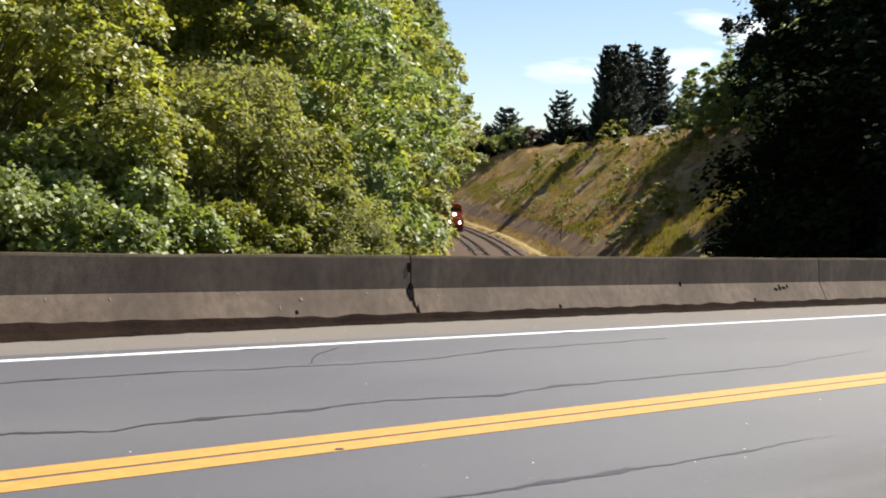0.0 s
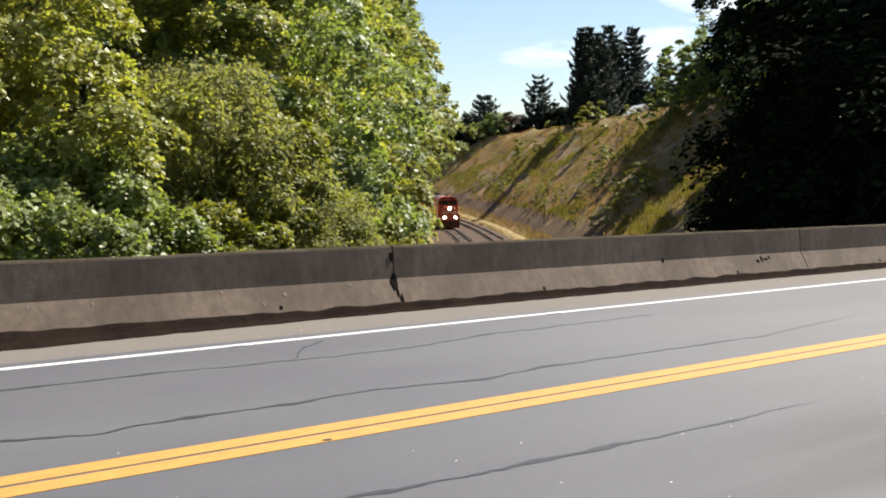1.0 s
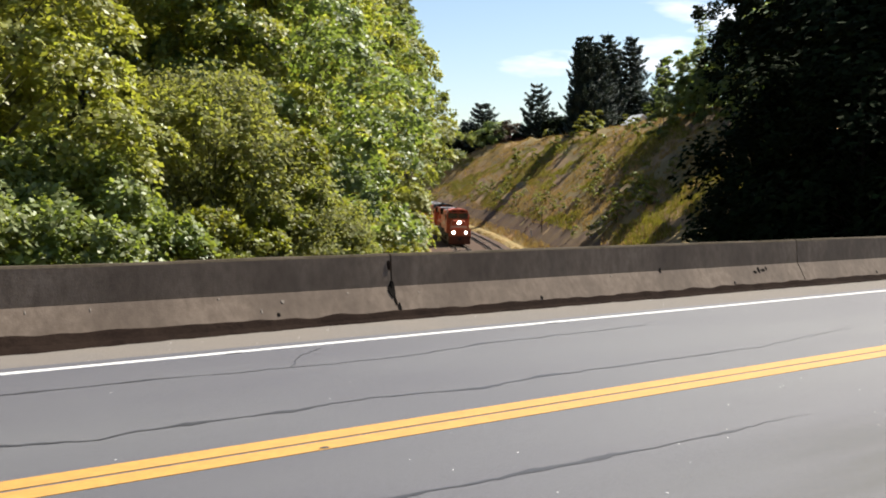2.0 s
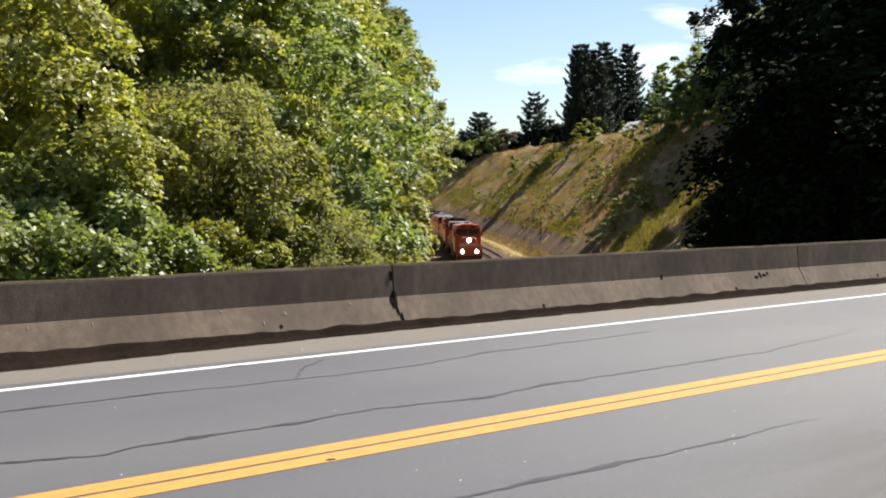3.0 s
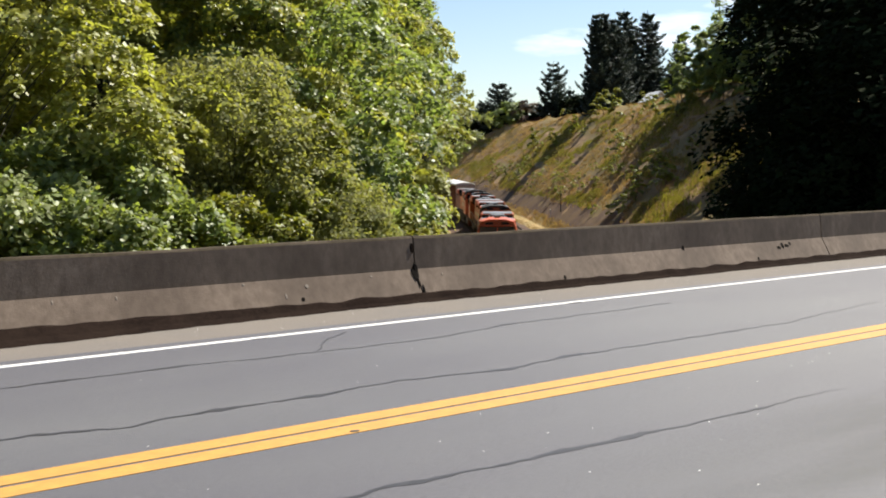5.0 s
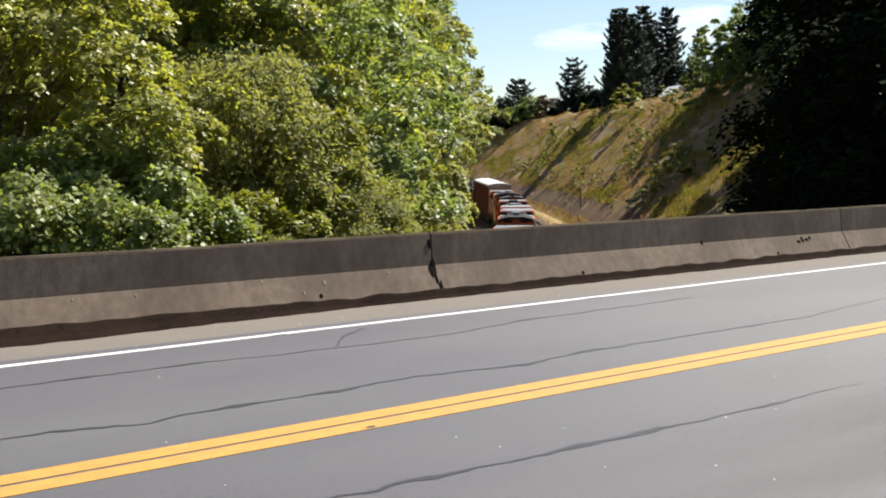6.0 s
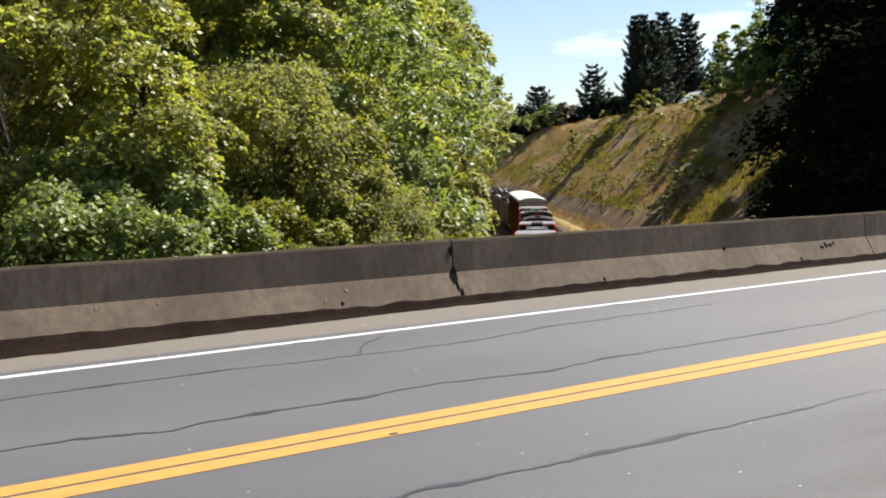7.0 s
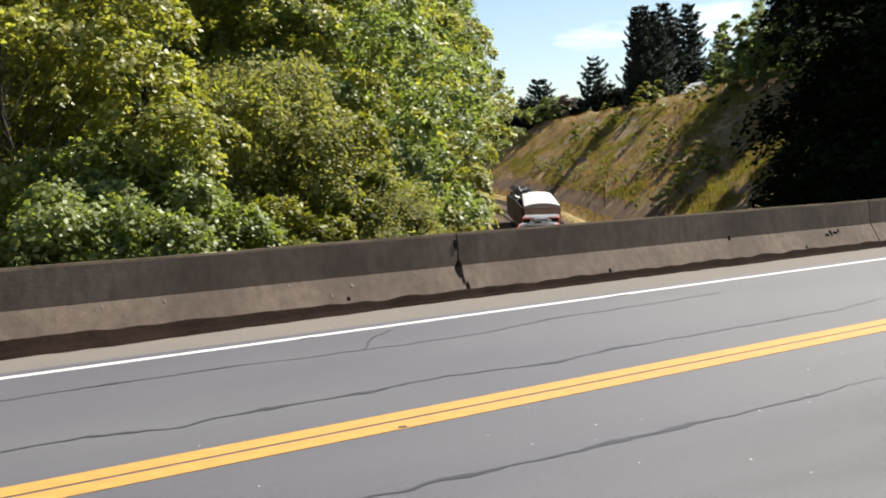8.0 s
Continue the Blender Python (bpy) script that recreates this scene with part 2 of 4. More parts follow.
def box(bm, x0, x1, y0, y1, z0, z1):
    vs = [bm.verts.new(p) for p in ((x0, y0, z0), (x1, y0, z0), (x1, y1, z0), (x0, y1, z0), (x0, y0, z1), (x1, y0, z1), (x1, y1, z1), (x0, y1, z1))]
    for f in ((0, 3, 2, 1), (4, 5, 6, 7), (0, 1, 5, 4), (1, 2, 6, 5), (2, 3, 7, 6), (3, 0, 4, 7)):
        bm.faces.new([vs[i] for i in f])
    return bm


def boxes(*dims):
    bm = bmesh.new()
    for d in dims:
        box(bm, *d)
    return bm


def prism(profile, y0, y1):
    """A closed x-z outline drawn out along y."""
    bm = bmesh.new()
    a = [bm.verts.new((x, y0, z)) for x, z in profile]
    b = [bm.verts.new((x, y1, z)) for x, z in profile]
    k = len(profile)
    for i in range(k):
        bm.faces.new((a[i], a[(i + 1) % k], b[(i + 1) % k], b[i]))
    bm.faces.new(a[::-1])
    bm.faces.new(b)
    bmesh.ops.recalc_face_normals(bm, faces=bm.faces[:])
    return bm


def side_prism(profile, x0, x1):
    """A closed y-z outline drawn out along x."""
    bm = prism(profile, x0, x1)
    for v in bm.verts:
        v.co = Vector((v.co.y, v.co.x, v.co.z))
    bmesh.ops.recalc_face_normals(bm, faces=bm.faces[:])
    return bm


def disc_y(bm, x, y, z, r, depth, seg=14):
    """A short cylinder along y."""
    m = Matrix.Translation((x, y, z)) @ Matrix.Rotation(radians(90), 4, 'X')
    bmesh.ops.create_cone(bm, cap_ends=True, segments=seg, radius1=r, radius2=r, depth=depth, matrix=m)
    return bm


def disc_z(bm, x, y, z, r, depth, seg=16):
    bmesh.ops.create_cone(bm, cap_ends=True, segments=seg, radius1=r, radius2=r, depth=depth, matrix=Matrix.Translation((x, y, z)))
    return bm


def disc_x(bm, x, y, z, r, depth, seg=16):
    m = Matrix.Translation((x, y, z)) @ Matrix.Rotation(radians(90), 4, 'Y')
    bmesh.ops.create_cone(bm, cap_ends=True, segments=seg, radius1=r, radius2=r, depth=depth, matrix=m)
    return bm


def empty(name, m=None):
    ob = new(name)
    ob.empty_display_size = 0.2
    if m is not None:
        ob.matrix_world = m
    return ob


# ---------------------------------------------------------------- the lie of the land
ROAD_TURN = 39.0                       # degrees by which the road runs off the x axis
RC, RS = math.cos(radians(ROAD_TURN)), math.sin(radians(ROAD_TURN))
ROAD_M = pose(0, 0, 0, 0, 0, ROAD_TURN)
RADIUS, CX, CY = 575.0, 3.5 - 575.0, 112.0   # the railway's curve
BANK_R, BANK_X, BANK_Y = 680.0, 3.3 - 680.0, 107.0   # the curve of the cutting's banks
GRADE, RAIL0 = 0.010, -8.2


def rail_z(y):
    return RAIL0 + GRADE * min(max(y, -80.0), 330.0)


def track_point(s, off):
    """A point on the curve, s metres along it (0 at y = CY), off metres to its right."""
    a = s / RADIUS
    return CX + (RADIUS + off) * math.cos(a), CY + (RADIUS + off) * math.sin(a)


def bank_point(s, off):
    """The same along the banks."""
    a = s / BANK_R
    return BANK_X + (BANK_R + off) * math.cos(a), BANK_Y + (BANK_R + off) * math.sin(a)


def smooth01(a, b, x):
    t = min(max((x - a) / (b - a), 0.0), 1.0)
    return t * t * (3 - 2 * t)


def ground_z(x, y):
    off = math.hypot(x - BANK_X, y - BANK_Y) - BANK_R
    v = -x * RS + y * RC
    zr = rail_z(y) - 0.45
    top = 11.8 - 4.5 * smooth01(262, 345, y) - 6.0 * smooth01(345, 700, y)
    top = -0.5 + (top + 0.5) * smooth01(20, 85, v)
    left = -0.6 + 3.0 * smooth01(15, 120, v)
    rough = noise.noise(Vector((x * 0.12, y * 0.12, 0))) * 0.5 + noise.noise(Vector((x * 0.45, y * 0.45, 3))) * 0.22
    if off >= 8.8:
        k = min((off - 8.8) / 20.5, 1.0)
        z = zr + (top - zr) * k
        # rounded crest, small gullies in the face
        lumps = abs(noise.noise(Vector((x * 0.30, y * 0.11, 8)))) * 0.9 - 0.25 + noise.noise(Vector((x * 0.8, y * 0.35, 11))) * 0.3
        z += -0.5 * smooth01(0.8, 1.0, k) * (1 - smooth01(1.0, 1.0001, k)) + (rough + lumps * (1 if k < 1 else 0)) * min(k * 4, 1) * (1.0 if k < 1 else 0.6)
    elif off <= -5.0:
        k = min((-5.0 - off) / 13.0, 1.0)
        z = zr + (left - zr) * k + rough * min(k * 3, 1)
    else:
        z = zr
    if -9 < v < 13.2:
        z = min(z, -0.75)
    elif v <= -9:
        z = min(z, -0.75 + 0.2 * smooth01(-9, -20, v))
    return z


def axis(parts):
    out = []
    for a, b, step in parts:
        out += list(np.arange(a, b, step))
    return out


def build_ground():
    xs = axis([(-3000, -600, 400), (-600, -120, 60), (-120, -30, 8), (-30, 60, 1.6), (60, 130, 8), (130, 600, 60), (600, 3001, 400)])
    ys = axis([(-2000, -200, 300), (-200, -20, 20), (-20, 90, 3.0), (90, 330, 1.6), (330, 460, 10), (460, 1000, 60), (1000, 4001, 500)])
    verts = [(x, y, ground_z(x, y)) for y in ys for x in xs]
    w = len(xs)
    faces = [(j * w + i, j * w + i + 1, (j + 1) * w + i + 1, (j + 1) * w + i) for j in range(len(ys) - 1) for i in range(w - 1)]
    g = part("ground", (verts, faces), M["earth"], smooth=True)
    tagged(g, "dry brown earth of the railway cutting with sparse grass", "ground", kind="structure")


build_ground()


def strip(name, offs, s0, s1, step, material, wob=0.0, where=track_point):
    """A band along the railway: offs are (offset, height over the rail base)."""
    verts, faces = [], []
    n = int((s1 - s0) / step) + 1
    for i in range(n):
        s = s0 + i * step
        for k, (o, dz) in enumerate(offs):
            oo = o + (noise.noise(Vector((s * 0.15, k * 9.1, 0))) * wob)
            x, y = where(s, oo)
            verts.append((x, y, rail_z(y) + dz + (noise.noise(Vector((x * 0.9, y * 0.9, 5))) * 0.06 if wob else 0)))
    w = len(offs)
    for i in range(n - 1):
        for k in range(w - 1):
            faces.append((i * w + k, i * w + k + 1, (i + 1) * w + k + 1, (i + 1) * w + k))
    return part(name, (verts, faces), material, smooth=True)


tagged(strip("ballast_bed", [(-4.6, -0.6), (-2.6, -0.22), (0, -0.17), (2.3, -0.24), (4.6, -0.17), (6.6, -0.22), (8.0, -0.62)], -160, 230, 1.5, M["ballast"], 0.15),
       "grey-brown crushed stone ballast under two railway tracks", "ballast", kind="structure")
tagged(strip("grass_verge", [(7.2, -0.55), (7.8, -0.2), (8.8, 0.0), (9.7, -0.1), (10.5, -0.4)], -150, 230, 1.2, M["straw"], 0.9, bank_point),
       "strip of dry yellow grass beside the tracks", "grass", kind="structure")


def soil_foot():
    verts, faces = [], []
    n, offs = 190, (9.6, 10.6, 11.6, 12.6, 13.4)
    for i in range(n):
        s = -20 + i * 1.2
        for k, o in enumerate(offs):
            oo = o + (0.9 if k == 4 else 0.3) * noise.noise(Vector((s * 0.12, k * 3.3, 7)))
            x, y = bank_point(s, oo)
            verts.append((x, y, ground_z(x, y) + (0.07 if 0 < k < 4 else -0.02)))
    for i in range(n - 1):
        for k in range(4):
            faces.append((i * 5 + k, i * 5 + k + 1, (i + 1) * 5 + k + 1, (i + 1) * 5 + k))
    tagged(part("soil_foot", (verts, faces), M["soil"], smooth=True), "bare grey-brown soil along the foot of the bank", "soil", kind="structure")


soil_foot()


def build_track(off):
    tr = empty("railway_track")
    tagged(tr, "curved railway track with dark rails on timber ties", "railway track", group="railway tracks")
    for side in (-0.755, 0.755):
        verts, faces = [], []
        prof = [(-0.07, -0.17), (-0.07, -0.14), (-0.012, -0.12), (-0.012, -0.045), (-0.037, -0.035), (-0.037, 0.0), (0.037, 0.0), (0.037, -0.035), (0.012, -0.045), (0.012, -0.12), (0.07, -0.14), (0.07, -0.17)]
        n = 130
        for i in range(n):
            s = -160 + i * 3.0
            for px, pz in prof:
                x, y = track_point(s, off + side + px)
                verts.append((x, y, rail_z(y) + pz))
        w = len(prof)
        for i in range(n - 1):
            for k in range(w):
                faces.append((i * w + k, i * w + (k + 1) % w, (i + 1) * w + (k + 1) % w, (i + 1) * w + k))
        part("rail", (verts, faces), M["rail"], tr)
    verts, faces = [], []
    for i in range(700):
        s = -155 + i * 0.54
        a = s / RADIUS
        cx, cy = track_point(s, off)
        ux, uy = math.cos(a), math.sin(a)
        b = len(verts)
        for dz in (-0.34, -0.174):
            for du, dv in ((-1.3, -0.115), (1.3, -0.115), (1.3, 0.115), (-1.3, 0.115)):
                verts.append((cx + ux * du - uy * dv, cy + uy * du + ux * dv, rail_z(cy) + dz))
        faces += [(b + 4, b + 5, b + 6, b + 7), (b, b + 1, b + 5, b + 4), (b + 1, b + 2, b + 6, b + 5), (b + 2, b + 3, b + 7, b + 6), (b + 3, b, b + 4, b + 7)]
    tagged(part("tie_bed", (verts, faces), M["tie"], tr), kind="stuff")


build_track(0.0)
build_track(4.6)

# ---------------------------------------------------------------- road and bridge
YEL, WHI, BAR = 6.04, 9.68, 11.02     # metres across the road


def road_part(name, bm, material, label="", cat="", **kw):
    ob = part(name, bm, material, **kw)
    ob.matrix_world = ROAD_M
    if label:
        tagged(ob, label, cat, kind="structure")
    return ob


road_part("road", boxes((-160, 200, -4.0, 9.95, -0.25, 0.0)), M["asphalt"], "grey worn asphalt road crossing a bridge over the railway", "road")
road_part("pavement", boxes((-160, 200, 9.952, 11.9, -0.25, -0.004)), M["shoulder"], "gritty pale road shoulder beside the barrier", "shoulder")
road_part("bridge_deck", boxes((-16, 40, -4.2, 12.1, -0.74, -0.252)), M["deck"], "concrete bridge deck slab under the road", "bridge")


def dust_material():
    """Pale dust lying in uneven drifts: see-through where there is none."""
    m = mat("pale_dust", (0.108, 0.107, 0.098), (0.145, 0.143, 0.132), 40, 0.95, bump=0.1)
    n, l = m.node_tree.nodes, m.node_tree.links
    tc = n.new("ShaderNodeTexCoord")
    mp = n.new("ShaderNodeMapping")
    mp.inputs["Scale"].default_value = (0.3, 1.6, 1)
    l.new(tc.outputs["Object"], mp.inputs[0])
    noi = n.new("ShaderNodeTexNoise")
    noi.inputs["Scale"].default_value, noi.inputs["Detail"].default_value = 1.3, 6
    l.new(mp.outputs[0], noi.inputs["Vector"])
    mr = n.new("ShaderNodeMapRange")
    mr.inputs["From Min"].default_value, mr.inputs["From Max"].default_value, mr.inputs["To Max"].default_value = 0.30, 0.70, 1.0
    l.new(noi.outputs[0], mr.inputs[0])
    sep = n.new("ShaderNodeSeparateXYZ")
    l.new(tc.outputs["Object"], sep.inputs[0])
    fac = mr.outputs[0]
    for axis_out, a, b in ((sep.outputs[0], 0.2, 6.0), (sep.outputs[1], -0.05, -1.0)):
        edge = n.new("ShaderNodeMapRange")
        edge.inputs["From Min"].default_value, edge.inputs["From Max"].default_value = a, b
        l.new(axis_out, edge.inputs[0])
        mul = n.new("ShaderNodeMath")
        mul.operation = 'MULTIPLY'
        l.new(fac, mul.inputs[0])
        l.new(edge.outputs[0], mul.inputs[1])
        fac = mul.outputs[0]
    tr = n.new("ShaderNodeBsdfTransparent")
    ms = n.new("ShaderNodeMixShader")
    l.new(fac, ms.inputs[0])
    l.new(tr.outputs[0], ms.inputs[1])
    l.new(n["Principled BSDF"].outputs[0], ms.inputs[2])
    l.new(ms.outputs[0], n["Material Output"].inputs[0])
    return m


M["dust"] = dust_material()
drift = road_part("dust_drift", boxes((0, 40, -4, 0, -0.002, 0.0025)), M["dust"], "thin drift of pale dust on the asphalt", "dust")
drift.matrix_world = ROAD_M @ pose(3.5, 4.55, 0)
BLOBS = {1: (2.9, 3.85, 7.7, -1.2), 3: (2.35, 3.45, 4.25, 6.0, 6.9, 9.2), 4: (3.5, 4.6, 5.1, 6.4)}


def band(pts, width, z, seed=0, wob=0.0):
    """A flat ribbon with 4 mm of thickness along a line of points on the road."""
    rnd = random.Random(seed)
    fine = []
    for (a, b), (c, d) in zip(pts[:-1], pts[1:]):
        n = max(1, int(math.hypot(c - a, d - b) / 0.07)) if wob else 1
        fine += [(a + (c - a) * i / n, b + (d - b) * i / n) for i in range(n)]
    fine.append(pts[-1])
    verts, faces = [], []
    for i, (u, v) in enumerate(fine):
        w = width * (1 + (wob * 14 * (noise.noise(Vector((u * 2.2, v * 2.0, seed))) ) if wob else 0)) / 2
        w *= 1 + 0.5 * noise.noise(Vector((u * 11, seed, 4))) if wob else 1
        w = max(w, width * 0.12) + (0.022 + 0.03 * noise.noise(Vector((u * 8, seed, 6)))) * sum(math.exp(-((u - c) / 0.17) ** 2) for c in BLOBS.get(seed, ()))
        fade = {1: 0.75, 3: 1 - 0.7 * smooth01(7.0, 11.5, u), 4: 1 - 0.8 * smooth01(5.3, 7.4, u)}.get(seed, 1.0)
        w *= fade
        dv = wob * noise.noise(Vector((u * 3.1, seed * 7.7, 1))) + wob * 0.4 * rnd.uniform(-1, 1) if wob else 0
        verts += [(u, v + dv - w, z), (u, v + dv + w, z)]
    for i in range(len(fine) - 1):
        faces.append((i * 2, i * 2 + 2, i * 2 + 3, i * 2 + 1))
    return verts, faces


for dv in (-0.114, 0.114):
    road_part("road_marking", boxes((-160, 200, YEL + dv - 0.095, YEL + dv + 0.095, -0.01, 0.004)), M["yellow_paint"], "solid yellow line of a double centre marking", "road marking")
road_part("road_marking", boxes((-160, 200, WHI - 0.056, WHI + 0.056, -0.01, 0.004)), M["white_paint"], "solid white edge line", "road marking")
CRACKS = {
    1: [(-30, 8.8), (-6, 8.7), (2.65, 8.74), (3.9, 8.73), (4.67, 8.64), (5.7, 8.57), (6.61, 8.55), (7.69, 8.78), (8.6, 8.8), (10.5, 8.86)],
    2: [(5.27, 8.66), (5.5, 8.95), (5.71, 9.19), (6.1, 9.44)],
    3: [(-30, 7.0), (-4, 7.1), (2.14, 7.09), (2.75, 6.9), (3.05, 7.0), (4.23, 6.97), (5.01, 7.05), (6.03, 6.86), (6.83, 6.98), (8.18, 6.97), (10.07, 6.95), (11.32, 7.15), (12.5, 7.3)],
    4: [(-20, 4.8), (3.32, 4.73), (4.34, 4.67), (5.03, 4.66), (5.7, 4.64), (6.2, 4.63), (7.0, 4.66), (7.5, 4.64)],
}
for k, pts in CRACKS.items():
    road_part("crack_seal", band(pts, 0.028 if k != 2 else 0.022, 0.003, seed=k, wob=0.035), M["tar"], "dark tar seal along a crack in the asphalt", "crack")


def pebbles():
    """Small stones and grit lying about on the asphalt."""
    rnd = random.Random(77)
    verts, faces = [], []
    for i in range(260):
        u, v = rnd.uniform(-2, 26), rnd.choice((rnd.uniform(3.4, 9.4), rnd.uniform(9.9, 10.9), rnd.uniform(3.4, 5.6)))
        q = rnd.uniform(0.004, 0.010) * (1.5 if rnd.random() < 0.08 else 1)
        b = len(verts)
        for k in range(5):
            a = k * 1.2566 + rnd.uniform(-0.3, 0.3)
            verts.append((u + q * math.cos(a), v + q * math.sin(a), 0.001))
        verts.append((u, v, q * 0.45))
        faces += [(b + k, b + (k + 1) % 5, b + 5) for k in range(5)]
    ob = road_part("pebbles", (verts, faces), M["white_paint"], "small pale pebbles scattered on the asphalt", "pebbles")
    tagged(ob, kind="stuff")


pebbles()


def worn_spot(u, v, w, d, seed):
    """A ragged spot where the paint has come off the asphalt."""
    rnd = random.Random(seed)
    rim = [(u + w / 2 * rnd.uniform(0.6, 1.1) * math.cos(k * 0.6283), v + d / 2 * rnd.uniform(0.6, 1.1) * math.sin(k * 0.6283), 0.0065) for k in range(10)]
    road_part("worn_spot", ([(u, v, 0.007)] + rim, [(0, 1 + k, 1 + (k + 1) % 10) for k in range(10)]), M["tar" if seed == 1 else "asphalt"], "bare spot worn through the road paint", "worn spot")


worn_spot(3.83, YEL - 0.17, 0.09, 0.05, 1)
for i, (u, v, w, d) in enumerate(((5.2, WHI - 0.06, 0.25, 0.025), (7.4, WHI + 0.06, 0.3, 0.025), (9.6, WHI - 0.06, 0.3, 0.03), (3.9, WHI + 0.06, 0.2, 0.03))):
    worn_spot(u, v, w, d, 10 + i)


def build_barrier(u0, u1, first):
    """One length of concrete safety barrier, its road face in three slopes."""
    b = empty("concrete_barrier", ROAD_M @ pose(u0, BAR, 0))
    tagged(b, "weathered concrete road safety barrier with stained upper face", "barrier", group="barriers along the bridge")
    L = u1 - u0
    prof = [(0, -0.05), (0.005, 0.08), (0.185, 0.386), (0.225, 0.775), (0.245, 0.795), (0.405, 0.795), (0.425, 0.775), (0.465, 0.386), (0.645, 0.08), (0.65, -0.05)]
    verts, faces = [], []
    n = int(L / 0.3)
    for i in range(n + 1):
        u = 0.012 + (L - 0.024) * i / n
        for k, (v, z) in enumerate(prof):
            j = 0.006 * noise.noise(Vector(((u0 + u) * 1.7, k * 3.1, 2)))
            if i in (0, n):
                j += 0.004
            verts.append((u, v + j, z + (j if 2 < k < 7 else 0) + (0.010 * noise.noise(Vector(((u0 + u) * 0.5, 0, 9))) if 2 < k < 7 else 0)))
    w = len(prof)
    for i in range(n):
        for k in range(w - 1):
            faces.append((i * w + k, (i + 1) * w + k, (i + 1) * w + k + 1, i * w + k + 1))
    faces.append(tuple(range(w)))
    faces.append(tuple(range(n * w + w - 1, n * w - 1, -1)))
    body = part("body", (verts, faces), M["concrete"], b)
    # dry moss covers the top
    body.data.materials.append(M["moss"])
    for f in body.data.polygons:
        if min(body.data.vertices[k].co.z for k in f.vertices) > 0.74:
            f.material_index = 1
    return b


JOINTS = [8.30 + 9.05 * (i - 9) for i in range(20)]
barriers = {}
for i in range(len(JOINTS) - 1):
    barriers[i] = build_barrier(JOINTS[i], JOINTS[i + 1], i == 8)


def litter():
    """Dirt piled along the barrier's foot, near black to carry the base's shade too."""
    verts, faces = [], []
    n = 700
    for i in range(n):
        u = -30 + i * 0.1
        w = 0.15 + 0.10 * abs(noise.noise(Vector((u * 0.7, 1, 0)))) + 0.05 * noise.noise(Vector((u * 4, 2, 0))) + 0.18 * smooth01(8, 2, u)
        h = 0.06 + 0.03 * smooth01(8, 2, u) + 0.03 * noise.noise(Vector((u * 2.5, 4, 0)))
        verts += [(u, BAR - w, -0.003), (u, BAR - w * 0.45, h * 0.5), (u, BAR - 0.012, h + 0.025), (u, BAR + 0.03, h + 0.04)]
    for i in range(n - 1):
        for k in range(3):
            faces.append((i * 4 + k, (i + 1) * 4 + k, (i + 1) * 4 + k + 1, i * 4 + k + 1))
    road_part("dirt_bank", (verts, faces), M["dirt"], "dirt and litter banked along the barrier foot, with painted shade", "dirt")


litter()


def face_v(z):
    """How far back the barrier's road face lies at height z."""
    return 0.005 + 0.18 * (z - 0.08) / 0.306 if z < 0.386 else 0.185 + 0.04 * (z - 0.386) / 0.389


def face_mark(name, u, z, w, h, material, label, seed=1, lean=0.0, proud=0.005):
    """A thin ragged patch that lies on the barrier's road face."""
    rnd = random.Random(seed)
    i = max(k for k in barriers if JOINTS[k] <= u)
    rim = []
    for k in range(14):
        a = 2 * math.pi * k / 14
        q = rnd.uniform(0.75, 1.15)
        rim.append((u + w / 2 * q * math.cos(a) + lean * math.sin(a) * h / 2, z + h / 2 * q * math.sin(a)))
    verts = [(u - JOINTS[i], face_v(z) - proud - 0.001, z)] + [(a - JOINTS[i], face_v(b) - proud, b) for a, b in rim]
    verts += [(a - JOINTS[i], face_v(b) + 0.004, b) for a, b in rim]
    faces = [(0, 1 + k, 1 + (k + 1) % 14) for k in range(14)] + [(1 + k, 15 + k, 15 + (k + 1) % 14, 1 + (k + 1) % 14) for k in range(14)]
    part(name, (verts, faces), material, barriers[i], label)


face_mark("stain", 8.28, 0.36, 0.11, 0.20, M["stain"], "black oily stain at the joint", 3, 0.15, 0.012)
face_mark("stain", 8.285, 0.25, 0.02, 0.20, M["stain"], "dark streak below the joint", 4, 0.1)
face_mark("stain", 8.33, 0.12, 0.03, 0.14, M["stain"], "dark streak below the joint", 5, 0.1)
face_mark("stain", 8.265, 0.66, 0.05, 0.14, M["dirt"], "dark smear at the joint", 6)
for u, z in ((6.56, 0.15), (10.82, 0.125), (15.3, 0.13), (2.3, 0.15), (19.8, 0.14)):
    face_mark("lifting_hole", u, z, 0.05, 0.05, M["stain"], "small round dark hole", int(u * 7))
for u, z, w, h in ((15.98, 0.28, 0.10, 0.05), (16.1, 0.31, 0.07, 0.10), (16.22, 0.30, 0.12, 0.05), (16.33, 0.33, 0.05, 0.06)):
    face_mark("paint_mark", u, z, w, h, M["stain"], "smudged black paint mark", int(u * 31))
face_mark("stain", 13.55, 0.39, 0.05, 0.07, M["stain"], "small dark stain", 41)
for i, (u, z, w, h) in enumerate(((3.68, 0.34, 0.03, 0.07), (4.35, 0.33, 0.03, 0.06), (5.85, 0.36, 0.07, 0.03), (6.35, 0.20, 0.04, 0.09), (6.66, 0.29, 0.07, 0.07), (7.6, 0.34, 0.06, 0.03),
                                  (8.7, 0.3, 0.04, 0.04), (12.4, 0.35, 0.06, 0.03))):
    face_mark("chip", u, z, w * 0.6, h * 0.6, M["chip"], "pale chipped spot", 60 + i)

# ---------------------------------------------------------------- trees


